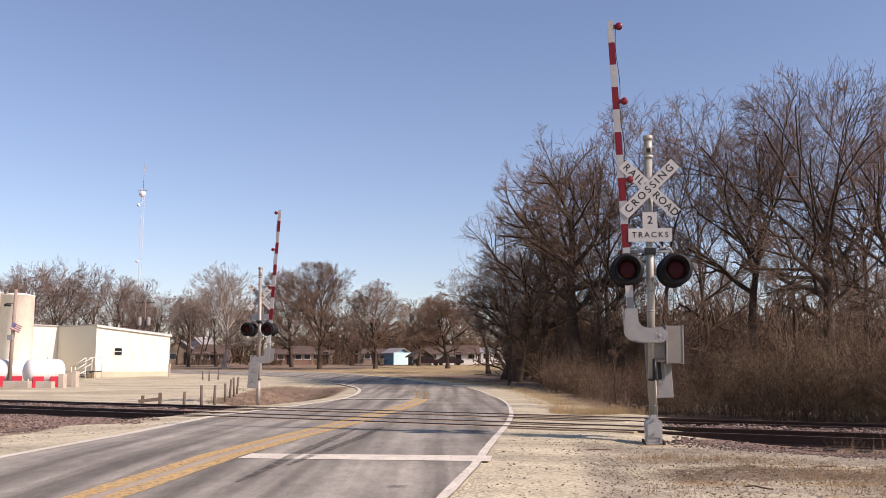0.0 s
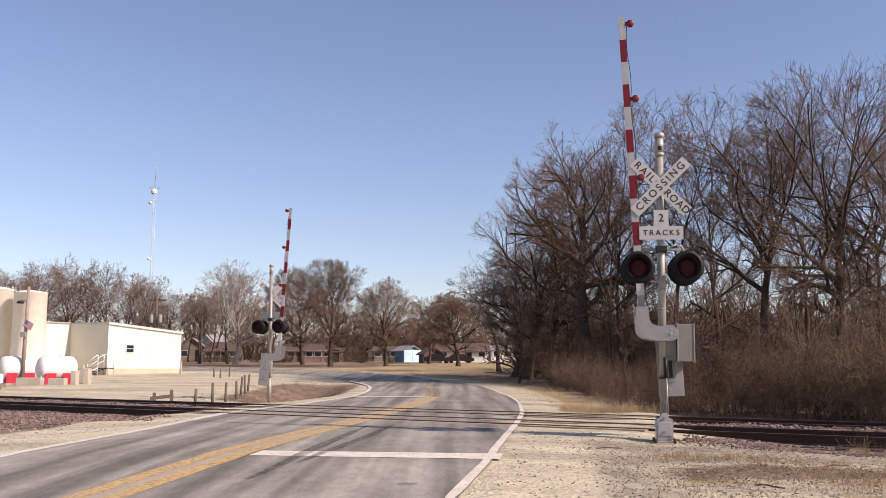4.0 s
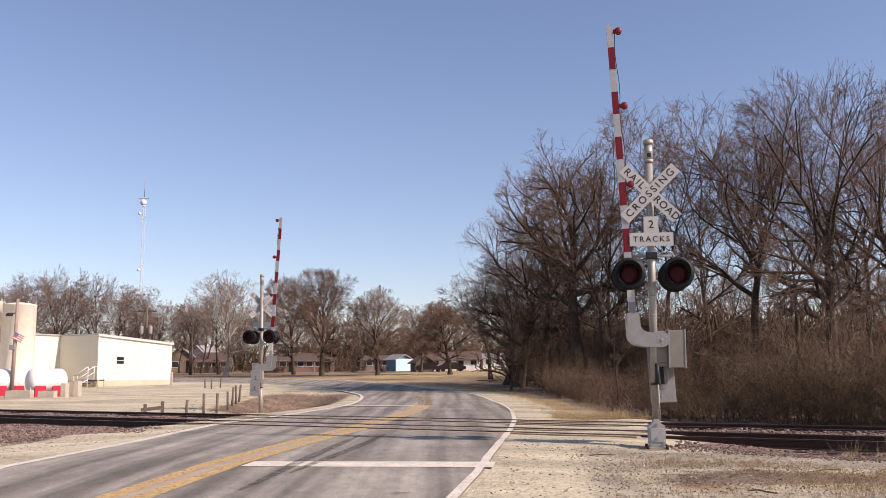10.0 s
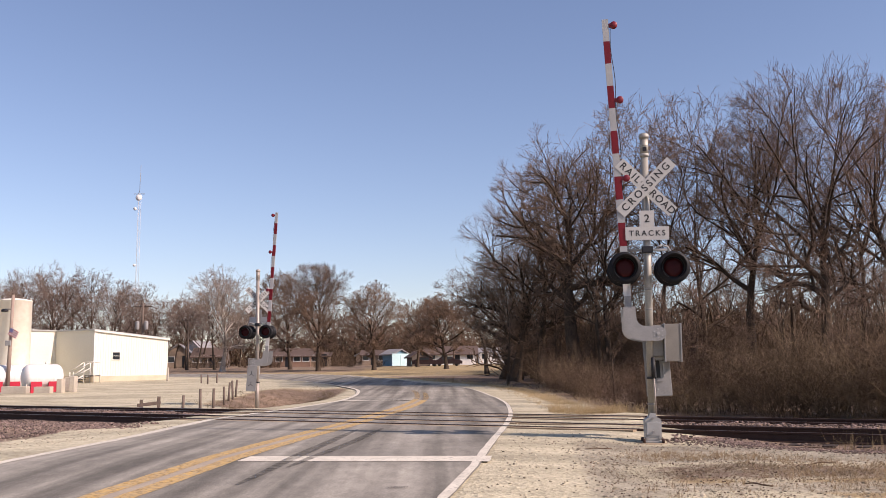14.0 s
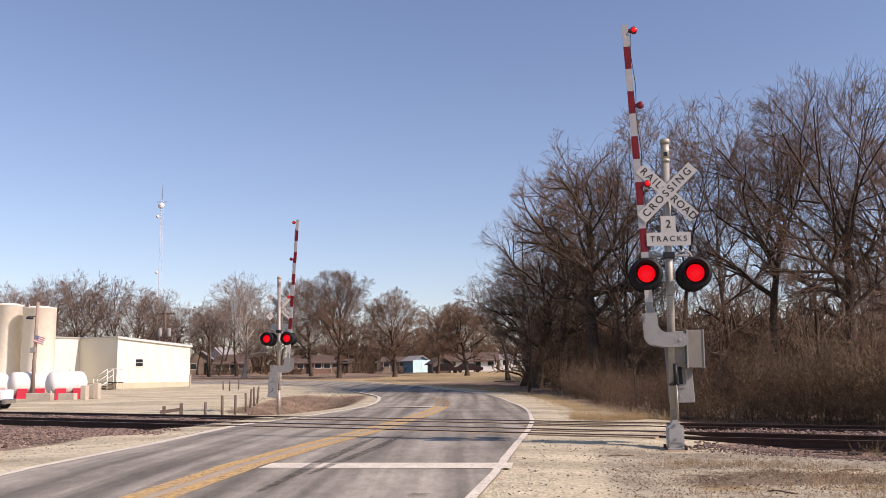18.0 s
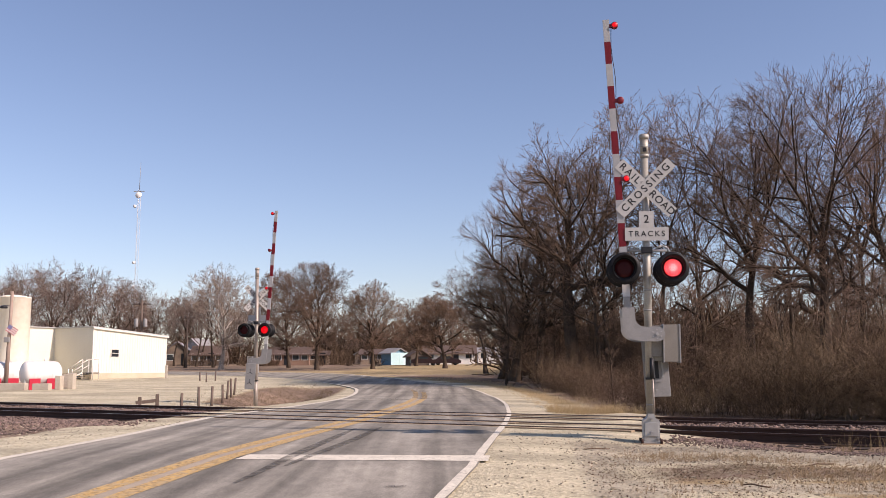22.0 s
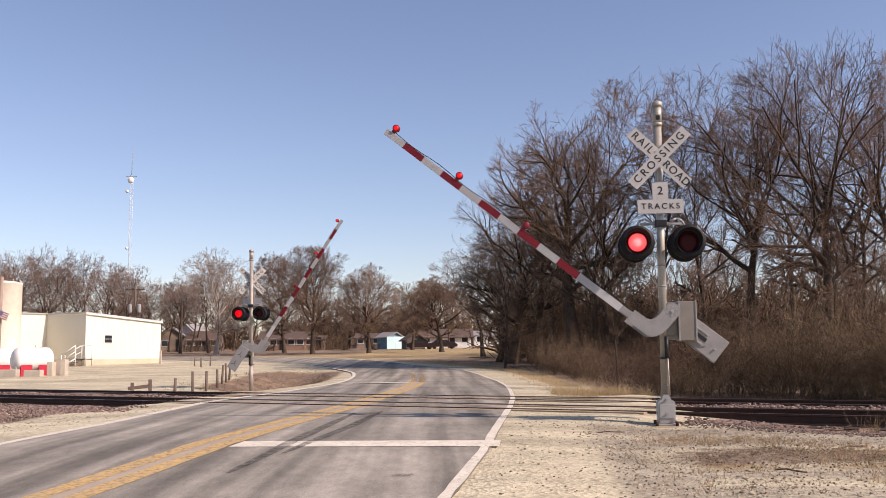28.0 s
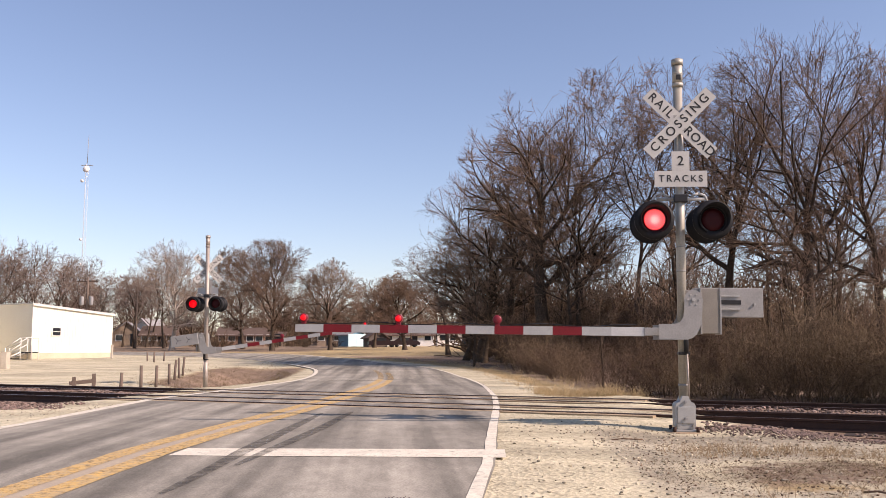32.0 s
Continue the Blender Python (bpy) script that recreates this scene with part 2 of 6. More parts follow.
M_plank = surface("dusty_crossing_timber", (0.40, 0.30, 0.19), (0.25, 0.185, 0.125), 0.9, 0, 3, 45, 0.35)
M_filler = surface("dark_flangeway", (0.035, 0.028, 0.025), (0.06, 0.045, 0.04), 0.95, 0, 6, 30, 0.2)
M_cover = surface("drab_grey_cover", (0.24, 0.22, 0.19), (0.19, 0.17, 0.145), 0.7, 0.0, 4, 50, 0.05)
M_alu = surface("weathered_aluminium", (0.42, 0.415, 0.40), (0.31, 0.305, 0.29), 0.55, 0.45, 5, 60, 0.08)
M_mast = surface("aluminium_mast", (0.40, 0.38, 0.33), (0.29, 0.265, 0.225), 0.5, 0.4, 4, 60, 0.08)
M_mastold = surface("stained_mast", (0.30, 0.24, 0.20), (0.42, 0.38, 0.34), 0.55, 0.4, 3, 40, 0.1)
M_galv = surface("galvanised_steel", (0.31, 0.30, 0.29), (0.24, 0.235, 0.228), 0.6, 0.15, 6, 50, 0.08)
M_sign = surface("reflective_sign_white", (0.50, 0.485, 0.46), (0.43, 0.415, 0.39), 0.5, 0, 3, 30, 0.03)
M_tower = surface("pale_tower_steel", (0.62, 0.62, 0.62), (0.5, 0.5, 0.5), 0.6, 0.1, 4, 40, 0)
M_signback = surface("sign_back_aluminium", (0.42, 0.42, 0.42), (0.33, 0.33, 0.33), 0.5, 0.7, 4, 40, 0.05)
M_letter = surface("black_lettering", (0.018, 0.018, 0.02), (0.03, 0.03, 0.03), 0.5, 0, 4, 40, 0)
M_black = surface("black_lamp_enamel", (0.010, 0.010, 0.012), (0.016, 0.016, 0.018), 0.55, 0, 4, 40, 0.05, 0.2)
M_lens = surface("dark_red_lens", (0.052, 0.004, 0.006), (0.036, 0.003, 0.005), 0.5, 0, 10, 90, 0.3, 0.2)
M_armlamp = surface("crimson_arm_lamp", (0.20, 0.010, 0.022), (0.14, 0.008, 0.016), 0.4, 0, 10, 90, 0.1, 0.4)
M_led = surface("lit_red_led", (0.25, 0.01, 0.012), (0.2, 0.006, 0.01), 0.4, 0, 10, 90, 0.1, emit=((1.0, 0.006, 0.012), 0.62))
M_ledcore = surface("lit_led_points", (0.9, 0.4, 0.4), None, 0.4, 0, 10, 90, 0, emit=((1.0, 0.16, 0.18), 1.9))
M_ledhot = surface("hot_led_points", (0.9, 0.5, 0.5), None, 0.4, 0, 10, 90, 0, emit=((1.0, 0.55, 0.55), 3.4))
M_armred = surface("red_arm_sheeting", (0.175, 0.008, 0.014), (0.125, 0.007, 0.011), 0.45, 0, 5, 60, 0.04)
M_armwhite = surface("white_arm_sheeting", (0.37, 0.37, 0.37), (0.30, 0.30, 0.30), 0.45, 0, 5, 60, 0.04)
M_armplain = surface("bare_arm", (0.52, 0.515, 0.51), (0.44, 0.43, 0.425), 0.5, 0.2, 5, 60, 0.04)
M_concrete = surface("concrete", (0.52, 0.46, 0.37), (0.38, 0.33, 0.27), 0.9, 0, 2, 30, 0.3)
M_bark = surface("grey_bark", (0.098, 0.072, 0.053), (0.04, 0.029, 0.022), 0.95, 0, 2, 14, 0.5, 0.1, 0.03, random_tint=0.15)
M_twig = surface("bare_twigs", (0.25, 0.170, 0.122), (0.122, 0.082, 0.059), 0.9, 0, 0.6, 6, 0, 0.1, random_tint=0.18)
M_pale = surface("pale_sycamore_bark", (0.46, 0.40, 0.34), (0.20, 0.16, 0.13), 0.9, 0, 1.2, 8, 0.3, 0.1)
M_paletwig = surface("pale_sycamore_twigs", (0.33, 0.26, 0.21), (0.20, 0.155, 0.125), 0.95, 0, 0.3, 3, 0, 0.1)
# brown twigs paled and greyed: the haze of distance is put into the colour
M_fartwig = surface("hazed_distant_twigs", (0.25, 0.185, 0.15), (0.15, 0.11, 0.09), 0.95, 0, 0.3, 3, 0, 0.1, random_tint=0.18)
M_brush = surface("brush_twigs", (0.16, 0.107, 0.070), (0.065, 0.043, 0.029), 0.9, 0, 0.7, 6, 0, 0.1, random_tint=0.4)
M_tanbrush = surface("tan_brush_twigs", (0.225, 0.16, 0.10), (0.10, 0.07, 0.044), 0.9, 0, 0.7, 6, 0, 0.1, random_tint=0.3)
M_darkbrush = surface("dark_brush_twigs", (0.125, 0.08, 0.058), (0.06, 0.038, 0.028), 0.9, 0, 0.7, 6, 0, 0.1, random_tint=0.3)
M_weed = surface("brown_weeds", (0.185, 0.137, 0.08), (0.10, 0.074, 0.044), 0.95, 0, 1.5, 9, 0, 0.1, random_tint=0.2)
M_debris = surface("dead_leaves_and_bark", (0.17, 0.105, 0.068), (0.08, 0.052, 0.037), 0.95, 0, 3, 20, 0.2, islands=0.5)
M_verge = surface("dry_verge_grass", (0.34, 0.25, 0.155), (0.19, 0.135, 0.082), 0.9, 0, 1.5, 9, 0, 0.1)
M_straw = surface("dry_straw", (0.50, 0.38, 0.22), (0.33, 0.24, 0.13), 0.9, 0, 1.5, 9, 0, 0.1, random_tint=0.2)
M_cladding = surface("cream_steel_cladding", (0.72, 0.70, 0.60), (0.66, 0.63, 0.53), 0.55, 0, 0.4, 8, 0.05)
M_cladtrim = surface("cream_trim", (0.76, 0.73, 0.66), None, 0.5, 0, 2, 20, 0)
M_roofmetal = surface("metal_roof", (0.55, 0.54, 0.50), None, 0.45, 0.3, 1, 20, 0.05)
M_tank = surface("white_tank_paint", (0.80, 0.77, 0.73), (0.70, 0.65, 0.6), 0.4, 0, 1.5, 20, 0.03)
M_tankred = surface("red_tank_paint", (0.55, 0.03, 0.06), (0.46, 0.03, 0.05), 0.5, 0, 2, 20, 0.05)
M_silo = surface("tan_silo_paint", (0.84, 0.79, 0.68), (0.76, 0.68, 0.56), 0.55, 0, 0.6, 3, 0.05)
M_wood = surface("weathered_wood", (0.17, 0.125, 0.10), (0.10, 0.075, 0.06), 0.9, 0, 3, 30, 0.4)
M_pole = surface("sun_bleached_pole", (0.36, 0.27, 0.22), (0.26, 0.19, 0.15), 0.9, 0, 3, 30, 0.3)
M_glass = surface("dark_window_glass", (0.03, 0.035, 0.04), None, 0.08, 0, 3, 20, 0, 0.6)
M_dark = surface("dark_metal", (0.03, 0.03, 0.033), None, 0.5, 0.3, 3, 30, 0.05)
M_rubber = surface("tyre_rubber", (0.02, 0.02, 0.021), None, 0.8, 0, 5, 40, 0.1)
M_chrome = surface("chrome", (0.6, 0.6, 0.6), None, 0.2, 1.0, 5, 40, 0)
M_brick = surface("brown_brick", (0.22, 0.12, 0.085), (0.27, 0.185, 0.135), 0.9, 0, 2, 18, 0.3)
M_plinth = surface("tan_concrete_plinth", (0.58, 0.49, 0.37), (0.46, 0.38, 0.28), 0.9, 0, 1, 20, 0.2)
M_tan = surface("tan_siding", (0.32, 0.24, 0.175), None, 0.8, 0, 2, 20, 0.1)
M_housewhite = surface("white_siding", (0.78, 0.76, 0.73), None, 0.7, 0, 2, 20, 0.1)
M_blue = surface("blue_siding", (0.16, 0.30, 0.38), (0.13, 0.25, 0.33), 0.7, 0, 1, 20, 0.1)
M_teal = surface("pale_teal_door_side", (0.50, 0.72, 0.74), None, 0.7, 0, 1, 20, 0.1)
M_brownwall = surface("brown_siding", (0.15, 0.118, 0.10), None, 0.8, 0, 1, 20, 0.1)
M_shingle = surface("brown_shingles", (0.125, 0.085, 0.068), (0.085, 0.06, 0.05), 0.95, 0, 2, 25, 0.3)
M_shinglegrey = surface("grey_shingles", (0.27, 0.26, 0.26), None, 0.95, 0, 2, 25, 0.3)
M_truck = surface("white_vehicle_paint", (0.8, 0.8, 0.8), None, 0.3, 0, 2, 20, 0, 0.5)
M_carblack = surface("dark_vehicle_paint", (0.035, 0.02, 0.022), None, 0.25, 0, 2, 20, 0, 0.5)
M_flagred = surface("red_cloth", (0.55, 0.2, 0.2), None, 0.8, 0, 5, 20, 0)
M_flagblue = surface("blue_cloth", (0.2, 0.2, 0.36), None, 0.8, 0, 5, 20, 0)


# ---- mesh helpers ----
def mesh_of(name, verts, faces, mats, smooth=False, idx=None):
    me = bpy.data.meshes.new(name)
    me.from_pydata(verts, [], faces)
    for m in (mats if isinstance(mats, (list, tuple)) else [mats]):
        me.materials.append(m)
    if idx is not None:
        me.polygons.foreach_set("material_index", idx)
    if smooth:
        me.polygons.foreach_set("use_smooth", [True] * len(me.polygons))
    me.update()
    return me


def part(name, bm, material, parent=None, label="", smooth=False, at=None):
    """Links a bmesh as one mesh object, under a thing or a part."""
    me = bpy.data.meshes.new(name)
    bm.to_mesh(me)
    bm.free()
    for m in (material if isinstance(material, (list, tuple)) else [material]):
        me.materials.append(m)
    if smooth:
        for p in me.polygons:
            p.use_smooth = True
    ob = new(name, me)
    if parent:
        ob.parent = parent
    if label:
        ob["label"] = label
    if at is not None:
        ob.matrix_basis = at
    return ob


def empty(name, m, label, category, group="", kind=""):
    ob = new(name)
    ob.empty_display_size = 0.2
    ob.matrix_basis = m
    return tagged(ob, label, category, group, kind)


def box(bm, x0, x1, y0, y1, z0, z1, bevel=0.0, m=None):
    r = bmesh.ops.create_cube(bm, size=1.0)
    vs = r["verts"]
    for v in vs:
        v.co = Vector(((x0 + x1) / 2 + v.co.x * (x1 - x0), (y0 + y1) / 2 + v.co.y * (y1 - y0), (z0 + z1) / 2 + v.co.z * (z1 - z0)))
    if bevel:
        es = list({e for v in vs for e in v.link_edges})
        r2 = bmesh.ops.bevel(bm, geom=es, offset=bevel, segments=2, affect="EDGES", profile=0.6)
        vs = [v for v in r2["verts"]]
    if m is not None:
        bmesh.ops.transform(bm, matrix=m, verts=list({v for v in vs if v.is_valid}))
    return bm


def boxm(*a, **k):
    return box(bmesh.new(), *a, **k)


def tube(bm, p0, p1, r0, r1=None, n=16, caps=True):
    p0, p1 = Vector(p0), Vector(p1)
    r1 = r0 if r1 is None else r1
    d = (p1 - p0)
    q = d.to_track_quat("Z", "Y").to_matrix()
    rings = []
    for p, r in ((p0, r0), (p1, r1)):
        rings.append([bm.verts.new(p + q @ Vector((math.cos(a) * r, math.sin(a) * r, 0)))
                      for a in (2 * math.pi * i / n for i in range(n))])
    for i in range(n):
        f = bm.faces.new((rings[0][i], rings[0][(i + 1) % n], rings[1][(i + 1) % n], rings[1][i]))
        f.smooth = True
    if caps:
        bm.faces.new(rings[0][::-1])
        bm.faces.new(rings[1])
    return bm


def tubem(*a, **k):
    return tube(bmesh.new(), *a, **k)


def lathe(bm, profile, n=24, m=None):
    """Turns (r, z) pairs round the z axis."""
    rings = []
    m = m or Matrix.Identity(4)
    for r, z in profile:
        rings.append([bm.verts.new(m @ Vector((math.cos(2 * math.pi * i / n) * r, math.sin(2 * math.pi * i / n) * r, z))) for i in range(n)])
    for a, b in zip(rings, rings[1:]):
        for i in range(n):
            f = bm.faces.new((a[i], a[(i + 1) % n], b[(i + 1) % n], b[i]))
            f.smooth = True
    return bm


def plate(bm, outline, y0, y1, m=None):
    """An outline in x, z given thickness from y0 to y1."""
    a = [bm.verts.new((x, y0, z)) for x, z in outline]
    b = [bm.verts.new((x, y1, z)) for x, z in outline]
    n = len(outline)
    fs = [bm.faces.new(a), bm.faces.new(b[::-1])]
    for i in range(n):
        fs.append(bm.faces.new((a[i], b[i], b[(i + 1) % n], a[(i + 1) % n])))
    bmesh.ops.recalc_face_normals(bm, faces=fs)
    if m is not None:
        bmesh.ops.transform(bm, matrix=m, verts=a + b)
    return bm


def letters(body, size, material, parent, m, name="lettering", space=1.22):
    cu = bpy.data.curves.new(name, "FONT")
    cu.body, cu.size, cu.align_x, cu.align_y, cu.extrude = body, size, "CENTER", "CENTER", 0.001
    cu.offset = size * 0.012
    cu.space_character = space
    tmp = new("tmp", cu)
    dg = bpy.context.evaluated_depsgraph_get()
    me = bpy.data.meshes.new_from_object(tmp.evaluated_get(dg))
    bpy.data.objects.remove(tmp)
    me.materials.clear()
    me.materials.append(material)
    ob = new(name, me)
    ob.parent = parent
    ob.matrix_basis = m
    return ob


# ---- ground ----
CENTRE = [(-8.6, -36), (-5.25, -6), (-3.43, 10.2), (-3.1, 13.4), (-2.74, 16.5), (-2.2, 20.5), (-1.7, 25), (-1.18, 30.4), (-0.93, 35), (-0.88, 39.5),
          (-1.15, 46), (-2.1, 52), (-4.8, 61), (-9.5, 73), (-17.5, 84), (-31, 93), (-60, 103), (-140, 120)]
TRACK_N = Vector((0.501, 0.8654, 0))      # across the tracks
TRACK_D = Vector((0.8654, -0.501, 0))     # along the tracks, to the right
TRACK_C = (18.2, 21.4)
ROAD_YAW = -7.5


def smooth(a, b, x):
    t = np.clip((x - a) / (b - a), 0, 1)
    return t * t * (3 - 2 * t)


def terrain(x, y):
    """The lie of the land, without banks and beds."""
    return smooth(36, 48, y) * np.clip(y - 40, 0, None) * 0.0165 - 0.12 * np.clip((13 - y) / 6, 0, 1)


def spline(points, step=0.5):
    p = np.array(points, float)
    out = []
    for i in range(len(p) - 1):
        p0, p1, p2, p3 = p[max(i - 1, 0)], p[i], p[i + 1], p[min(i + 2, len(p) - 1)]
        n = max(2, int(np.linalg.norm(p2 - p1) / step))
        for t in np.arange(n) / n:
            out.append(0.5 * ((2 * p1) + (p2 - p0) * t + (2 * p0 - 5 * p1 + 4 * p2 - p3) * t * t + (3 * p1 - p0 - 3 * p2 + p3) * t ** 3))
    out.append(p[-1])
    return np.array(out)


ROAD = spline(CENTRE)
_tan = np.gradient(ROAD, axis=0)
_tan /= np.linalg.norm(_tan, axis=1)[:, None]
ROAD_R = np.stack([_tan[:, 1], -_tan[:, 0]], 1)      # to the right of the way


def road_offset(x, y):
    """Signed distance from the road's centre line, right positive."""
    shape = np.shape(x)
    q = np.stack([np.ravel(x), np.ravel(y)], 1)
    best = np.empty(len(q))
    for i in range(0, len(q), 4000):
        d = q[i:i + 4000, None, :] - ROAD[None]
        j = np.argmin((d ** 2).sum(2), 1)
        dd = d[np.arange(len(j)), j]
        best[i:i + 4000] = np.sign((dd * ROAD_R[j]).sum(1)) * np.sqrt((dd ** 2).sum(1))
    return best.reshape(shape)


def ground_z(x, y, off):
    a = np.abs(off)
    n = x * TRACK_N.x + y * TRACK_N.y
    z = terrain(x, y)
    level = smooth(15.6, 16.6, n) * (1 - smooth(23.2, 24.7, n)) * (1 - smooth(6.4, 8.0, a))
    bed = smooth(15.0, 16.6, n) * (1 - smooth(23.4, 25.1, n))
    z = z - 0.02 - 0.08 * smooth(3.6, 6.0, a) * (1 - smooth(40, 60, y)) * (1 - level) * (1 - bed)
    away = smooth(4.3, 6.4, np.where(off < 0, a - 0.6, a - 2.3))
    z = z - (0.15 - 0.155 * smooth(19.05, 19.3, n) * (1 - smooth(20.3, 20.55, n))) * bed * away
    z = z - 1.05 * np.exp(-((x + 7.6) / 1.45) ** 2 - ((y - 44.5) / 6.5) ** 2)
    z = z - 0.045 * np.exp(-((x - 3.7) ** 2 + (y - 16.15) ** 2) / 0.55)
    z = z + 0.03 * np.sin(x * 1.7 + 0.6 * y) * np.sin(y * 1.3 - x * 0.4) * smooth(4, 6, a)
    return z


def ground_at(x, y):
    o = road_offset(np.array([x]), np.array([y]))
    return float(ground_z(np.array([x]), np.array([y]), o)[0])


def build_ground():
    gx = np.unique(np.concatenate([np.linspace(-900, -140, 20), np.linspace(-140, -30, 56), np.linspace(-30, -14, 33), np.linspace(-14, 14, 113),
                                   np.linspace(14, 34, 41), np.linspace(34, 140, 54), np.linspace(140, 900, 20)]).round(3))
    gy = np.unique(np.concatenate([np.linspace(-300, 0, 24), np.linspace(0, 7, 8), np.linspace(7, 40, 133), np.linspace(40, 75, 71), np.linspace(75, 200, 84),
                                   np.linspace(200, 1500, 40)]).round(3))
    X, Y = np.meshgrid(gx, gy)
    off = road_offset(X, Y)
    Z = ground_z(X, Y, off)
    nx, ny = len(gx), len(gy)
    v = np.stack([X, Y, Z], 2).reshape(-1, 3)
    i = np.arange((ny - 1) * (nx - 1))
    a = (i // (nx - 1)) * nx + i % (nx - 1)
    faces = np.stack([a, a + 1, a + nx + 1, a + nx], 1)
    me = mesh_of("ground", v.tolist(), faces.tolist(), M_ground, True)
    n = X * TRACK_N.x + Y * TRACK_N.y
    # dry grass: the ditch, the field past the bend, the far lawns
    grass = np.clip(np.exp(-((X + 7.7) / 2.5) ** 4 - ((Y - 45.5) / 8.5) ** 4) * 1.4, 0, 1)
    grass = np.maximum(grass, smooth(4.3, 5.6, off) * smooth(28, 36, Y))
    grass = np.maximum(grass, smooth(96, 108, Y))
    grass = np.maximum(grass, 0.95 * smooth(5.6, 6.6, off) * (1 - smooth(14.2, 15.7, n)) * smooth(0.1, 0.9, np.sin(X * 0.55 + 1.7 * Y) + 0.5 * np.sin(X * 1.9 - 0.8 * Y)))
    ditch = grass * (Y < 60) * (off < -3) * 0.8
    wood = smooth(23.8, 24.8, n) * smooth(5.4, 7.0, off) * (1 - smooth(70, 90, Y))
    stones = smooth(4.6, 5.4, off) * (1 - smooth(14.8, 16.0, n)) * 0.8
    bed = smooth(15.8, 16.6, n) * (1 - smooth(23.3, 24.1, n)) * smooth(5.0, 6.2, np.where(off > 0, off - 1.6, -off)) * 0.75
    bed = np.maximum(bed, smooth(8.2, 8.8, -X) * smooth(16.6, 17.6, Y) * (1 - smooth(23.3, 24.1, n)) * (off < 0))
    thatch = np.exp(-((Y - 11.8) / 0.85) ** 4) * smooth(1.9, 3.2, X) + 0.7 * np.exp(-((Y - 9.9) / 0.3) ** 2) * smooth(1.8, 3.0, X)
    bed = np.maximum(bed, 0.62 * thatch * (off > 4.4))
    stones = stones * (1 - np.clip(1.3 * thatch, 0, 1))
    litter = 0.62 * smooth(94, 104, Y) * (1 - smooth(-12, -4, X)) * (1 - smooth(220, 300, Y))
    zone = np.stack([grass * (1 - wood), np.maximum(np.maximum(wood, bed), np.maximum(ditch * 1.1, litter)), stones, np.ones_like(X)], 2).reshape(-1, 4)
    att = me.color_attributes.new("zone", "FLOAT_COLOR", "POINT")
    att.data.foreach_set("color", zone.ravel().astype(np.float32))
    return tagged(new("ground", me), "pale gravel ground with dry grass and leaf litter", "ground", kind="structure")


build_ground()


def strip(name, off0, off1, y0, y1, material, lift, cols=1, ragged=0.0):
    """A strip along the road between two offsets from the centre line, for the part of the way from y0 to y1."""
    keep = (ROAD[:, 1] >= y0) & (ROAD[:, 1] <= y1)
    p, r = ROAD[keep], ROAD_R[keep]
    # the lanes flare over the crossing
    right = np.interp(p[:, 1], [9, 13, 16, 21, 25, 30, 36, 47, 60, 73, 84], [3.45, 3.65, 3.66, 3.60, 3.55, 3.36, 3.18, 2.96, 3.1, 4.4, 7.6])
    left = np.interp(p[:, 1], [9, 12, 16.5, 20.5, 23.5, 26.5, 32, 36, 50, 62, 80], [2.9, 2.9, 3.22, 3.75, 4.05, 3.82, 3.5, 3.22, 2.98, 3.0, 3.3])
    offs = [o if abs(o) < 1 else (1 + (o - 1) * (right - 1) / 2.37 if o > 0 else -1 + (o + 1) * (left - 1) / 2.07) for o in np.linspace(off0, off1, cols + 1)]
    rows = []
    rng = np.random.default_rng(5)
    for j, o in enumerate(offs):
        jit = rng.normal(0, ragged, len(p)) if ragged and j in (0, cols) else 0
        q = p + r * (np.zeros(len(p)) + o + jit)[..., None]
        z = terrain(q[:, 0], q[:, 1]) + lift
        rows.append(np.column_stack([q, z]))
    v = np.concatenate(rows)
    k = len(p)
    faces = [(j * k + i, (j + 1) * k + i, (j + 1) * k + i + 1, j * k + i + 1) for j in range(cols) for i in range(k - 1)]
    return new(name, mesh_of(name, v.tolist(), faces, material, True))


road = tagged(strip("road", -3.18, 3.445, -40, 164, M_asphalt, 0.0, 12, 0.006), "worn grey asphalt two-lane road curving past the crossing", "road", kind="structure")
for nm, a, b, y0, y1, mt, lb in [("worn_strip", -0.09, 0.09, -30, 37, M_worn, "paint-stained strip between the lines"),
                                 ("yellow_line", -0.31, -0.08, -30, 37.5, M_yellow, "solid yellow centre line"),
                                 ("yellow_line", -0.31, -0.08, 37.5, 47.5, M_oldyellow, "worn yellow centre line in the bend"),
                                 ("yellow_line", 0.08, 0.31, -30, 36.5, M_yellow, "solid yellow centre line"),
                                 ("yellow_line", 0.08, 0.31, 36.5, 45.5, M_oldyellow, "worn yellow centre line in the bend"),
                                 ("edge_line", -3.16, -2.99, -30, 160, M_white, "thin white road edge line"),
                                 ("edge_line", 3.325, 3.435, -30, 160, M_white, "thin white road edge line")]:
    o = strip(nm, a, b, y0, y1, mt, 0.006 if nm != "worn_strip" else 0.003, 1, 0.006)
    o.parent = road
    o["label"] = lb


def bar_across(name, y, o0, o1, width, material, lift=0.005):
    i = int(np.argmin(np.abs(ROAD[:, 1] - y)))
    c, r = ROAD[i], ROAD_R[i]
    f = np.array([-r[1], r[0]])
    v = []
    for o, s in ((o0, -1), (o1, -1), (o1, 1), (o0, 1)):
        q = c + r * o + f * s * width / 2
        v.append((q[0], q[1], float(terrain(q[0], q[1])) + lift))
    ob = new(name, mesh_of(name, v, [(0, 1, 2, 3)], material))
    ob.parent = road
    return ob


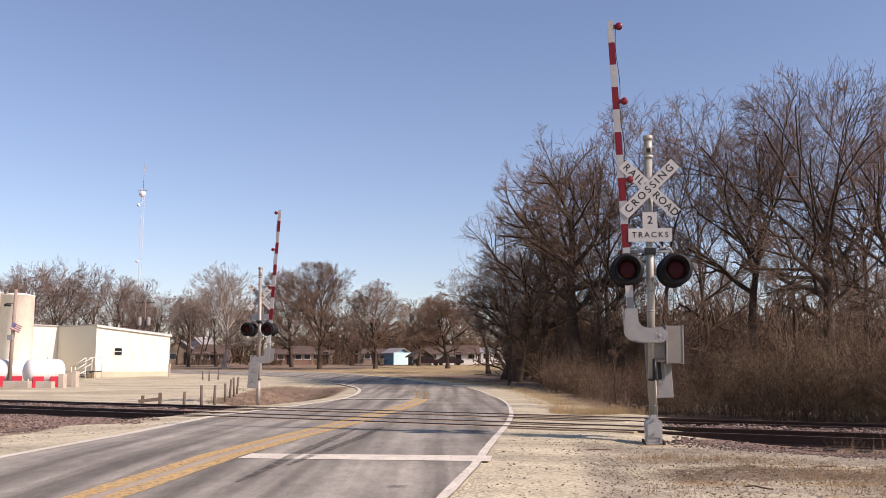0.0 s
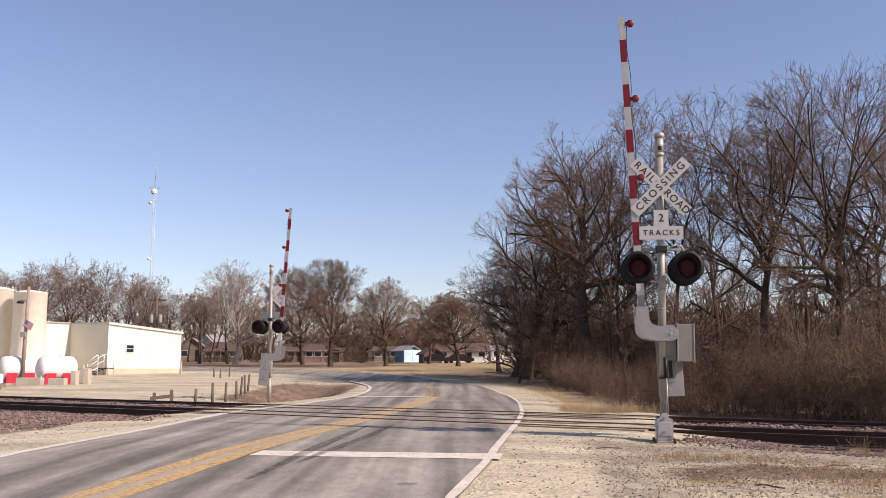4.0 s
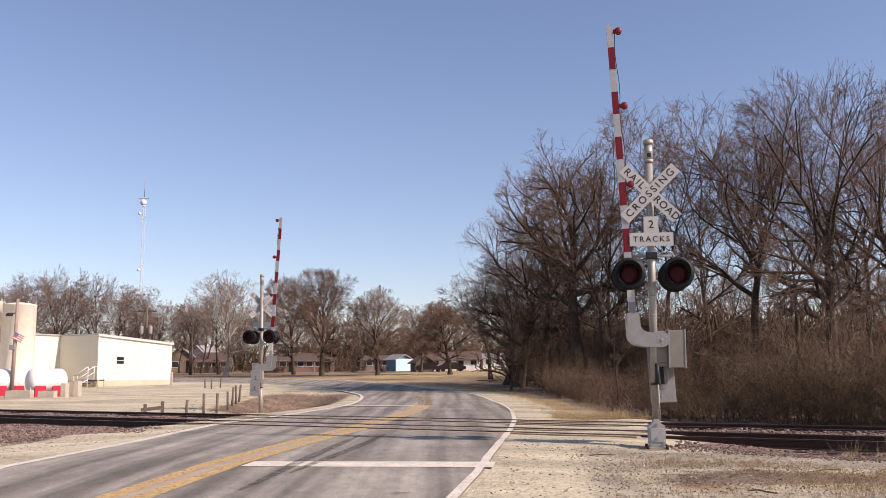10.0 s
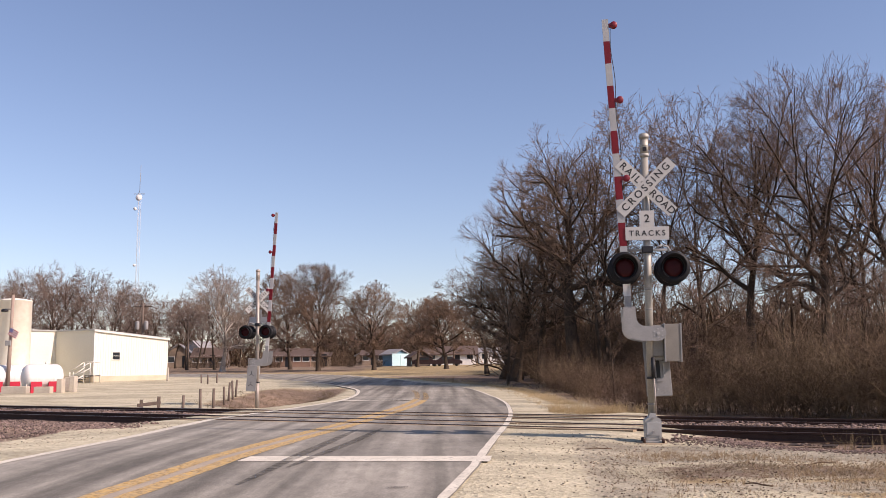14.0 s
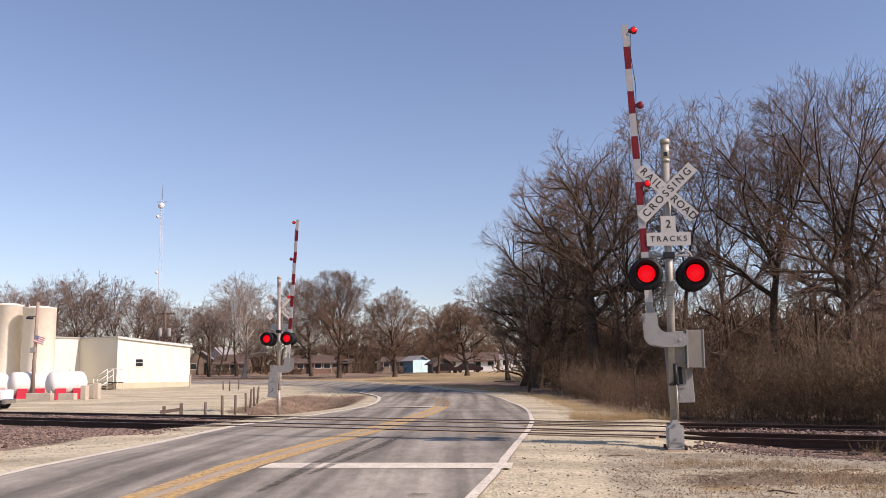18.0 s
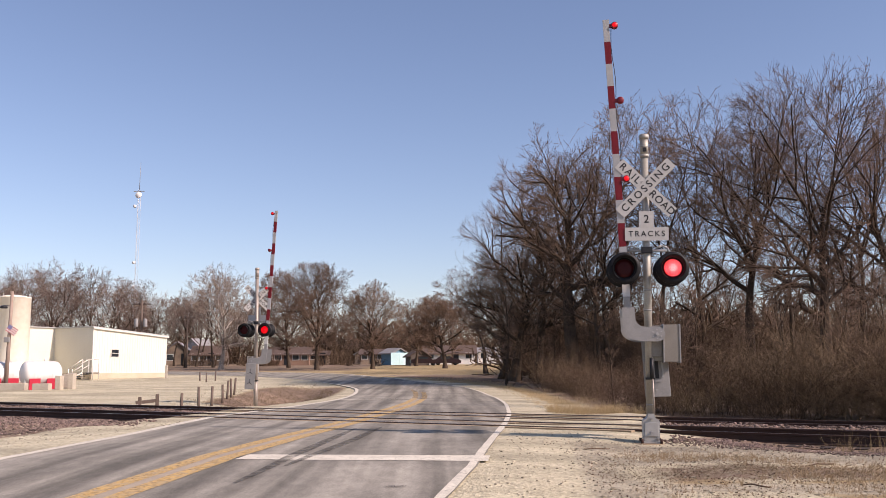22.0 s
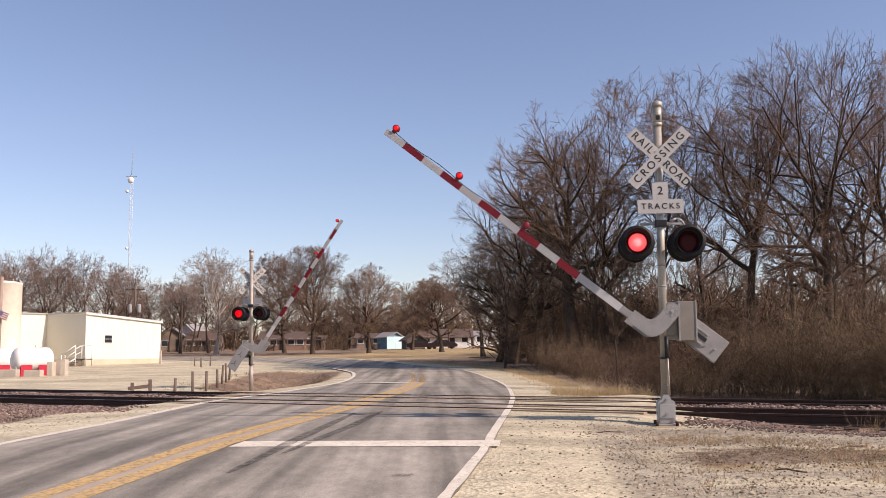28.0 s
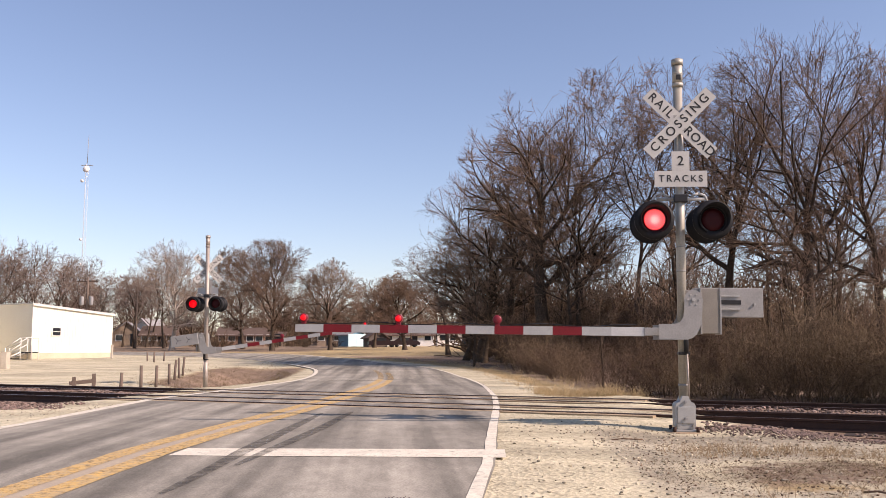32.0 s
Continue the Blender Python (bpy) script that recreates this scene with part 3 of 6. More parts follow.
bar_across("stop_line", 13.17, 0.35, 3.82, 0.64, M_white)["label"] = "white stop line before the crossing"
bar_across("stop_line", 35.9, -3.1, -0.3, 0.5, M_white, 0.03)["label"] = "white stop line before the crossing"


def skid(points, width):
    """A tyre mark laid on the road along the given way."""
    p = spline(points, 0.3)
    t = np.gradient(p, axis=0)
    t /= np.linalg.norm(t, axis=1)[:, None]
    r = np.stack([t[:, 1], -t[:, 0]], 1)
    w = width * (0.15 + 0.85 * np.sin(np.linspace(0.05, 3.1, len(p))) ** 0.6)[:, None] / 2
    v = []
    for q in (p - r * w, p + r * w):
        v.append(np.column_stack([q, terrain(q[:, 0], q[:, 1]) + 0.008]))
    k = len(p)
    ob = new("tyre_mark", mesh_of("tyre_mark", np.concatenate(v).tolist(), [(i, k + i, k + i + 1, i + 1) for i in range(k - 1)], M_skid))
    ob.parent = road
    ob["label"] = "dark tyre mark on the asphalt"
    return ob


skid([(-1.74, 18.9), (-1.8, 18.0), (-1.92, 16.0), (-2.05, 13.8), (-2.2, 11.6), (-2.32, 10.4)], 0.19)
skid([(-1.24, 19.2), (-1.33, 18.2), (-1.5, 16.0), (-1.74, 13.8), (-2.0, 11.9)], 0.18)
# scraped tar mark
for k in range(7):
    o = new("tar_mark", mesh_of("tar_mark", [(-0.60 + 0.03 * k, 10.02, -0.045), (-0.59 + 0.03 * k, 10.02, -0.045), (-0.55 + 0.03 * k, 10.12 + 0.02 * (k % 3), -0.045), (-0.56 + 0.03 * k, 10.12 + 0.02 * (k % 3), -0.045)], [(0, 1, 2, 3)], M_filler))
    o.parent = road


# ---- railway ----
def along(s, c, z=0.0):
    p = TRACK_N * c + TRACK_D * s
    return Vector((p.x, p.y, z))


RAIL_SECTION = [(-0.07, -0.18), (0.07, -0.18), (0.07, -0.165), (0.012, -0.14), (0.012, -0.045), (0.036, -0.035), (0.036, -0.006), (0.028, 0.0),
                (-0.028, 0.0), (-0.036, -0.006), (-0.036, -0.035), (-0.012, -0.045), (-0.012, -0.14), (-0.07, -0.165)]


def rail(c, parent):
    v, f, idx = [], [], []
    ss = [-160, -60, -20, 0, 20, 60]
    n = len(RAIL_SECTION)
    for s in ss:
        for a, z in RAIL_SECTION:
            v.append(along(s, c + a, z + 0.02))
    for i in range(len(ss) - 1):
        for j in range(n):
            f.append((i * n + j, i * n + (j + 1) % n, (i + 1) * n + (j + 1) % n, (i + 1) * n + j))
            idx.append(1 if j == 7 else 0)
    ob = new("rail", mesh_of("rail", [tuple(p) for p in v], f, [M_rail, M_railtop], False, idx))
    ob.parent = parent
    return ob


TIE = boxm(-0.11, 0.11, -1.2, 1.2, -0.16, 0.0, 0.01)
tie_mesh = bpy.data.meshes.new("tie")
TIE.to_mesh(tie_mesh)
TIE.free()
tie_mesh.materials.append(M_tie)
yaw_track = math.degrees(math.atan2(TRACK_D.y, TRACK_D.x))
for c in TRACK_C:
    tr = empty("railway_track", Matrix.Identity(4), "rusty steel rails on dark timber ties and stone ballast", "railway track", "parallel railway tracks", "structure")
    for side in (-0.7175, 0.7175):
        rail(c + side, tr)
    for k in range(-60, 42):
        s = k * 0.55
        p = along(s, c)
        o = float(road_offset(np.array([p.x]), np.array([p.y]))[0])
        if abs(o) > 4.6:
            t = new("tie", tie_mesh)
            t.parent = tr
            t.matrix_basis = Matrix.Translation((p.x, p.y, -0.165)) @ pose(0, 0, 0, 0, 0, yaw_track + random.uniform(-1, 1))


def crossing_panels():
    th = empty("crossing_surface", Matrix.Identity(4), "dusty timber planks and dark gaps along the rails across the road", "crossing planks", kind="structure")
    for c in TRACK_C:
        # centre of the road along this track
        s_mid = min(np.arange(-15, 15, 0.1), key=lambda s: abs(road_offset(np.array([along(s, c).x]), np.array([along(s, c).y]))[0]))
        lo, hi = s_mid - 5.2, s_mid + 7.2
        for g in (-0.7175, 0.7175):
            inner = -1 if g > 0 else 1
            for a, b, mt, nm, z in [(0.04 * inner, 0.17 * inner, M_filler, "flangeway", 0.0165), (0.175 * inner, 0.38 * inner, M_plank, "plank", 0.003),
                                    (-0.045 * inner, -0.27 * inner, M_plank, "plank", 0.003)]:
                x0, x1 = sorted((g + a, g + b))
                segs = 1 if nm == "flangeway" else 4
                for k in range(segs):
                    l0, l1 = lo + (hi - lo) * k / segs + 0.01, lo + (hi - lo) * (k + 1) / segs - 0.01
                    bm = boxm(l0, l1, x0, x1, -0.06, z + random.uniform(-0.003, 0.003), 0.003)
                    part(nm, bm, mt, th, at=Matrix.Translation(along(0, c)) @ pose(0, 0, 0, 0, 0, yaw_track))


crossing_panels()


# ---- crossing signals ----
def lamp(th, x, z, yf, scale=1.0):
    """A flasher: round background, hood, lens, and the LED array that comes forward to light. Faces -y."""
    R = 0.29 * scale
    m = pose(x, yf, z, 90, 0, 0)          # local +z looks to -y
    bm = bmesh.new()
    lathe(bm, [(0.0, -0.02), (R, -0.015), (R, 0.0), (0.17 * scale, 0.012), (0.17 * scale, -0.005)], 32)
    lathe(bm, [(0.0, -0.25), (0.11, -0.25), (0.13, -0.17), (0.155 * scale, -0.10), (0.16 * scale, -0.02)], 24)
    body = part("lamp", bm, M_black, th, "black round flasher unit with a hood", at=m)
    # hood: most of a ring, open below
    bm = bmesh.new()
    n = 28
    inner, outer = [], []
    for i in range(n + 1):
        a = radians(-62 + 304 * i / n)
        ln = 0.27 * scale * (0.55 + 0.45 * max(0, math.sin(a)))
        inner.append([bm.verts.new((math.cos(a) * 0.185 * scale, math.sin(a) * 0.185 * scale, 0.0)),
                      bm.verts.new((math.cos(a) * 0.215 * scale, math.sin(a) * 0.215 * scale, ln))])
        outer.append([bm.verts.new((math.cos(a) * 0.192 * scale, math.sin(a) * 0.192 * scale, 0.0)),
                      bm.verts.new((math.cos(a) * 0.222 * scale, math.sin(a) * 0.222 * scale, ln))])
    for i in range(n):
        bm.faces.new((inner[i][0], inner[i + 1][0], inner[i + 1][1], inner[i][1]))
        bm.faces.new((outer[i + 1][0], outer[i][0], outer[i][1], outer[i + 1][1]))
        bm.faces.new((inner[i][1], inner[i + 1][1], outer[i + 1][1], outer[i][1]))
    part("hood", bm, M_black, body, smooth=True)
    bm = bmesh.new()
    lathe(bm, [(0.165 * scale, 0.002), (0.155 * scale, 0.016), (0.10 * scale, 0.024), (0.0, 0.027)], 28)
    part("lens", bm, M_lens, body, "dark red lens")
    bm = bmesh.new()
    lathe(bm, [(0.158 * scale, -0.02), (0.15 * scale, 0.004), (0.0, 0.006)], 28)
    glow = part("lit_disc", bm, M_led, body, "round red LED disc", at=pose(0, 0, -0.03))
    outer, core = bmesh.new(), bmesh.new()
    for ring in range(0, 6):
        for k in range(max(ring * 6, 1)):
            a, r = 2 * math.pi * (k + 0.5 * (ring % 2)) / max(ring * 6, 1), ring * 0.0275 * scale
            bmesh.ops.create_circle(core if ring < 3 else outer, cap_ends=True, radius=0.0085 * scale, segments=6,
                                    matrix=Matrix.Translation((math.cos(a) * r, math.sin(a) * r, 0.0085)))
    return glow, outer, core


def back_lamp(th, x, z, yb, scale):
    """The matching flasher that faces the other way: background, housing and hood."""
    m = pose(x, yb, z, -90, 0, 0)
    bm = bmesh.new()
    R = 0.29 * scale
    lathe(bm, [(0.0, -0.02), (R, -0.015), (R, 0.0), (0.17 * scale, 0.012), (0.17 * scale, -0.005)], 32)
    lathe(bm, [(0.0, -0.25), (0.11, -0.25), (0.13, -0.17), (0.155 * scale, -0.10), (0.16 * scale, -0.02)], 24)
    lathe(bm, [(0.165 * scale, 0.002), (0.10 * scale, 0.024), (0.0, 0.027)], 28)
    n = 20
    for k in range(n):
        a0, a1 = radians(180 - 62 + 304 * k / n), radians(180 - 62 + 304 * (k + 1) / n)
        v = []
        for a, e in ((a0, 0), (a1, 0), (a1, 1), (a0, 1)):
            ln = 0.27 * scale * (0.55 + 0.45 * max(0, -math.sin(a)))
            v.append(bm.verts.new((math.cos(a) * (0.19 + 0.03 * e) * scale, math.sin(a) * (0.19 + 0.03 * e) * scale, ln * e)))
        bm.faces.new(v)
    return part("rear_lamp", bm, M_black, th, "black flasher facing the far side", at=m)


FLASH = []       # (lit part, phase, how far it moves)
ARMS = []        # (arm, phase name)


def blade(th, angle, y, lettered, h, turn=0):
    bm = boxm(-0.66, 0.66, -0.002, 0.002, -0.11, 0.11, 0.0)
    b = part("crossbuck_blade", bm, M_sign, th, "white reflective blade with black letters", at=pose(0, y, h, 0, 0, turn) @ Matrix.Rotation(-radians(angle), 4, "Y"))
    for body, x, size, space in lettered:
        letters(body, size, M_letter, b, pose(x, -0.0045, 0, 90, 0, 0), space=space)
    return b


def crossing_signal(m, side, hub_x, hub_z, sign_y, lamp_scale, mast_mat, heights, reach, drop, label):
    """side: -1 where the arm comes down to -x, 1 where to +x."""
    top, cross_h, plate_h, arm_h, lamp_h = heights
    th = empty("crossing_signal", m, label, "crossing signal", "signals at the level crossing")
    part("mast", tubem((0, 0, 0.3), (0, 0, top - 0.42), 0.068, n=20), mast_mat, th)
    bm = bmesh.new()
    for z0, z1, r in ((top - 0.44, top - 0.38, 0.084), (top - 0.38, top - 0.10, 0.076), (top - 0.24, top - 0.225, 0.080), (top - 0.10, top - 0.012, 0.088)):
        tube(bm, (0, 0, z0), (0, 0, z1), r, n=20)
    tube(bm, (0, 0, top - 0.012), (0, 0, top), 0.088, 0.06, n=20)
    part("mast_cap", bm, mast_mat, th)
    if side < 0:
        part("cap_plate", boxm(-0.035, 0.035, -0.079, -0.07, top - 0.34, top - 0.26), M_dark, th)
        # cast base in two bolted halves
        bm = bmesh.new()
        plate(bm, [(-0.11, 0.04), (0.11, 0.04), (0.14, 0.08), (0.145, 0.37), (0.125, 0.41), (0.08, 0.43), (0.06, 0.47), (0.045, 0.51), (-0.045, 0.51), (-0.06, 0.47), (-0.08, 0.43), (-0.125, 0.41), (-0.145, 0.37), (-0.14, 0.08)], -0.135, 0.135)
        box(bm, -0.118, 0.118, -0.15, -0.134, 0.12, 0.36, 0.008)
        base = part("base_casting", bm, M_alu, th, "cast aluminium mast base")
        bm = boxm(-0.16, 0.16, -0.16, 0.16, 0.0, 0.035, 0.012)
        part("base_flange", bm, M_alu, th)
        for bx, bz, by in [(0, 0.43, -0.14), (0, 0.19, -0.155), (-0.11, 0.09, -0.14), (0.11, 0.09, -0.14)]:
            part("bolt", tubem((bx, by - 0.03, bz), (bx, by + 0.02, bz), 0.022, n=6), M_galv, base)
        for bx in (-0.165, 0.165):
            for by in (-0.165, 0.165):
                part("anchor_bolt", tubem((bx, by, 0.0), (bx, by, 0.075), 0.026, n=6), M_rail, base)
    else:
        part("sleeve", tubem((0, 0, -0.1), (0, 0, 0.95), 0.082, n=16), M_mastold, th, "plain steel sleeve at the mast's foot")
    if side < 0:
        part("footing", tubem((0, 0, -0.3), (0, 0, 0.0), 0.33, n=24), M_plank, th, "concrete footing")
    # crossbuck
    turn = 0 if side < 0 else 20
    blade(th, -45, sign_y + 0.004, [("RAIL", -0.385, 0.185, 1.3), ("ROAD", 0.40, 0.185, 1.12)], cross_h, turn)
    blade(th, 45, sign_y - 0.006, [("CROSSING", 0, 0.185, 1.42)], cross_h, turn)
    for z in (cross_h - 0.1, cross_h + 0.1):
        part("sign_clamp", boxm(-0.09, 0.09, min(sign_y, 0) - 0.0, max(sign_y, 0) + 0.0, z - 0.02, z + 0.02), M_galv, th)
    # number of tracks
    front = sign_y < 0
    for body, size, w, hh, z in [("2", 0.2, 0.13, 0.15, plate_h), ("TRACKS", 0.14, 0.385, 0.12, plate_h - 0.265)]:
        pl = part("tracks_plate", boxm(-w, w, -0.002, 0.002, -hh, hh), M_sign if front else M_signback, th,
                  "white plate with black lettering" if front else "bare aluminium back of a plate", at=pose(0, sign_y if front else 0.11, z))
        if front:
            letters(body, size, M_letter, pl, pose(0, -0.0045, 0, 90, 0, 0), space=1.36)
    # cross arm with cable bends
    arm = part("cross_arm", tubem((-0.34, 0, arm_h), (0.36, 0, arm_h), 0.026, n=12), M_alu, th, "short pipe carrying both lamps")
    part("arm_clamp", boxm(-0.1, 0.1, -0.1, 0.1, arm_h - 0.06, arm_h + 0.06, 0.015), M_dark, th)
    for sx in (-1, 1):
        bm = bmesh.new()
        pts = [Vector((sx * 0.16, -0.03, arm_h + 0.03)), Vector((sx * 0.26, -0.04, arm_h + 0.08)), Vector((sx * 0.36, -0.02, arm_h + 0.05)),
               Vector((sx * 0.41, 0.0, arm_h - 0.05)), Vector((sx * 0.41, 0.05, lamp_h + 0.1))]
        for p, q in zip(pts, pts[1:]):
            tube(bm, p, q, 0.019, n=8)
        part("cable_elbow", bm, M_alu, th)
    for sx, ph in ((-1, "left"), (1, "right")):
        glow, dots, core = lamp(th, sx * 0.42, lamp_h, -0.27, lamp_scale)
        if side < 0:
            d = part("led_points", dots, M_ledcore, glow.parent, at=pose(0, 0, -0.03))
            FLASH.append((d, ph, pose(0, 0, -0.03), pose(0, 0, 0.024)))
            d = part("led_points_core", core, M_ledhot, glow.parent, at=pose(0, 0, -0.03))
            FLASH.append((d, ph, pose(0, 0, -0.03), pose(0, 0, 0.024)))
        else:
            dots.free()
            core.free()
        FLASH.append((glow, ph, pose(0, 0, -0.03), pose(0, 0, 0.024)))
    for sx in (-1, 1):
        back_lamp(th, sx * 0.42, lamp_h, 0.27, lamp_scale)
    # gate mechanism
    s = -side
    mech = part("mechanism_box", boxm(*sorted((0.0, s * (0.3 if side < 0 else 0.2))), 0.08, 0.36, hub_z - 0.47, hub_z + 0.16, 0.015), M_alu, th, "grey steel gate mechanism housing")
    x0, x1 = sorted((hub_x + s * 0.12, hub_x + s * 0.40))
    if side > 0:
        x0, x1 = sorted((hub_x + s * 0.02, hub_x + s * 0.2))
    cover = part("mechanism_cover", boxm(x0, x1, -0.12, 0.22, hub_z - 0.49, hub_z + 0.17, 0.012), M_cover, th, "flat grey box cover with raised rims")
    for x in (x0, x1):
        part("rim", boxm(x - 0.012, x + 0.012, -0.13, 0.23, hub_z - 0.5, hub_z + 0.18, 0.004), M_galv, cover)
    part("mechanism_door", boxm(min(s * 0.03, hub_x + s * 0.10), max(s * 0.03, hub_x + s * 0.10), -0.05, 0.21, hub_z - 0.40, hub_z + 0.15, 0.01), M_cover, th)
    part("cable_guard", tubem((0.035 * s, -0.085, hub_z - 0.78), (0.035 * s, -0.085, hub_z - 0.42), 0.034, n=12), M_dark, th)
    part("conduit", tubem((0.06 * s, -0.09, 0.5), (0.045 * s, -0.09, hub_z - 0.76), 0.014, n=8), M_mastold, th)
    part("conduit_clamp", boxm(-0.075, 0.085, -0.10, 0.08, hub_z - 0.80, hub_z - 0.76, 0.01), M_dark, th)
    for z in (hub_z - 1.25, hub_z + 0.42, hub_z + 0.78):
        part("band", tubem((0, 0, z), (0, 0, z + 0.025), 0.074, n=16), M_galv, th)
    # arm: hub at its origin, reaching out along side * x when level
    g = bmesh.new()
    sd = side
    # round head, down the shank, the bend, out along the foot
    outline = [(-sd * 0.13, 0.0)] + [(-sd * 0.13 * math.cos(radians(d)), 0.14 * math.sin(radians(d))) for d in range(20, 161, 20)] + [(sd * 0.13, 0.0)]
    outline += [(sd * 0.135, -drop + 0.30), (sd * 0.15, -drop + 0.215), (sd * 0.19, -drop + 0.15), (sd * 0.26, -drop + 0.115), (sd * 0.50, -drop + 0.11), (sd * 0.50, -drop - 0.11),
                (sd * 0.09, -drop - 0.11), (sd * 0.02, -drop - 0.085), (-sd * 0.04, -drop - 0.03), (-sd * 0.085, -drop + 0.06), (-sd * 0.115, -drop + 0.19)]
    for y0, y1 in ((-0.215, -0.2), (0.37, 0.385)):
        plate(g, outline, y0, y1)
    tube(g, (0, -0.2, 0), (0, 0.38, 0), 0.05, n=14)
    ga = part("gate_arm", g, M_galv, th, "striped red and white gate arm on a grey bent bracket", at=pose(hub_x, 0, hub_z))
    for k in range(6):
        a = 2 * math.pi * k / 6
        part("hub_bolt", tubem((0.08 * math.cos(a), -0.224, 0.08 * math.sin(a)), (0.08 * math.cos(a), -0.21, 0.08 * math.sin(a)), 0.013, n=6), M_alu, ga)
    part("hub_nut", tubem((0, -0.232, 0), (0, -0.21, 0), 0.03, n=6), M_alu, ga)
    # counterweight plates behind the hub
    for y0, y1 in (((0.25, 0.285), (0.39, 0.40)) if side < 0 else ((-0.26, -0.225),)):
        xa, xb = sorted((-sd * 0.10, -sd * 1.11))
        ha = 0.235 if side < 0 else 0.215
        bm = boxm(xa, xb, y0, y1, -ha, ha - 0.03, 0.012)
        part("counterweight", bm, M_galv, ga, "flat grey steel counterweight plate")
    if side < 0:
        # slotted pocket with a round end
        bm = bmesh.new()
        plate(bm, [(0.34, -0.15)] + [(0.70 + 0.15 * math.sin(radians(d)), -0.15 * math.cos(radians(d))) for d in range(0, 181, 20)] + [(0.34, 0.15)], 0.235, 0.248)
        part("pocket", bm, M_galv, ga)
        part("slot", boxm(0.36, 0.78, 0.228, 0.236, -0.045, 0.02, 0.0), M_dark, ga)
        for z in (-0.11, 0.085):
            part("slot_bar", boxm(0.36, 0.76, 0.215, 0.236, z - 0.012, z + 0.012), M_alu, ga)
        part("plate_bolt", tubem((0.98, 0.225, -0.04), (0.98, 0.25, -0.04), 0.018, n=6), M_alu, ga)
    else:
        for x in (-0.45, -0.85):
            for a in (0, 125, 235):
                mark = boxm(0.0, 0.13, -0.0015, 0.0, -0.008, 0.008)
                part("painted_mark", mark, M_dark, ga, at=pose(x, -0.2605, 0.0, 0, a, 0))
    # clamp and the stripes
    xa, xb = sorted((sd * 0.48, sd * 0.70))
    part("arm_clamp", boxm(xa, xb, -0.12, 0.0, -drop - 0.06, -drop + 0.06, 0.01), M_galv, ga)
    pitch = (reach - 0.70) / 12.1
    x = reach
    for k in range(12):
        w = pitch if k < 11 else reach - 0.70 - 11 * pitch
        xa, xb = sorted((sd * x, sd * (x - w)))
        mt = M_armplain if k == 11 else (M_armwhite if k % 2 == 0 else M_armred)
        hh = 0.057 + 0.008 * k / 11
        part("stripe", boxm(xa, xb, -0.11, -0.06, -drop - hh, -drop + hh), mt, ga)
        x -= w
    for d, ph in ((0.12, "steady"), (3.65 * pitch, "left"), (7.1 * pitch, "right")):
        lx = sd * (reach - d)
        bm = bmesh.new()
        box(bm, lx - 0.035, lx + 0.035, -0.11, -0.06, -drop + 0.06, -drop + 0.10, 0.006)
        lathe(bm, [(0.0, -0.045), (0.055, -0.045), (0.066, -0.03), (0.066, 0.03), (0.055, 0.045), (0.0, 0.045)], 16, pose(lx, -0.085, -drop + 0.155, 90, 0, 0))
        part("arm_lamp", bm, M_armlamp, ga, "small red lamp on the arm")
        bm = bmesh.new()
        lathe(bm, [(0.0, 0.012), (0.036, 0.008), (0.046, -0.004), (0.042, -0.02), (0.0, -0.02)], 16, pose(0, 0, 0, 90, 0, 0))
        gl = part("arm_lamp_glow", bm, M_led, ga, at=pose(lx, -0.085, -drop + 0.155))
        FLASH.append((gl, ph, pose(lx, -0.085, -drop + 0.155), pose(lx, -0.135, -drop + 0.155)))
    bm = bmesh.new()
    n = 24
    for k in range(n):
        xa, xb = sd * (0.8 + (reach - 0.9) * k / n), sd * (0.8 + (reach - 0.9) * (k + 1) / n)
        sag = lambda q: -drop + 0.085 + 0.018 * math.sin(q * 5)
        tube(bm, (xa, -0.05, sag(xa)), (xb, -0.05, sag(xb)), 0.007, n=5, caps=False)
    bmesh.ops.remove_doubles(bm, verts=bm.verts, dist=0.003)
    part("cable", bm, M_dark, ga)
    ARMS.append((ga, side, hub_x, hub_z))
    return th


H_NEAR = (5.56, 4.54, 3.96, 3.41, 3.06)
NEAR = pose(3.70, 16.2, -0.10, 0, 0.6, ROAD_YAW)
FAR = pose(-7.36, 36.5, -0.15, 0, -0.5, ROAD_YAW)
crossing_signal(NEAR, -1, 0.13, 1.90, -0.12, 1.0, M_mast, H_NEAR, 5.88, 0.47,
                           "aluminium crossing signal with white crossbuck, two flashers and striped gate arm")
H_FAR = (5.45, 4.22, 3.68, 3.22, 2.92)
crossing_signal(FAR, 1, -0.12, 1.70, 0.10, 0.95, M_mastold, H_FAR, 6.1, 0.5,
                          "crossing signal with a stained mast, backed plates and striped gate arm")


# ---- trees ----
def unit(v):
    return v / np.maximum(np.linalg.norm(v, axis=-1, keepdims=True), 1e-9)


def grow(rng, start, dirs, length, rad, npts, wig, up, tip=0.4):
    """Branches as polylines: places (N, npts, 3) and radii (N, npts)."""
    p, d = start.copy(), unit(dirs)
    pts = [p.copy()]
    for k in range(1, npts):
        d = unit(d + rng.normal(0, wig, d.shape) + np.array([0, 0, up]))
        p = p + d * (length / (npts - 1))[:, None]
        pts.append(p.copy())
    r = rad[:, None] * np.linspace(1, tip, npts)[None]
    return np.stack(pts, 1), r


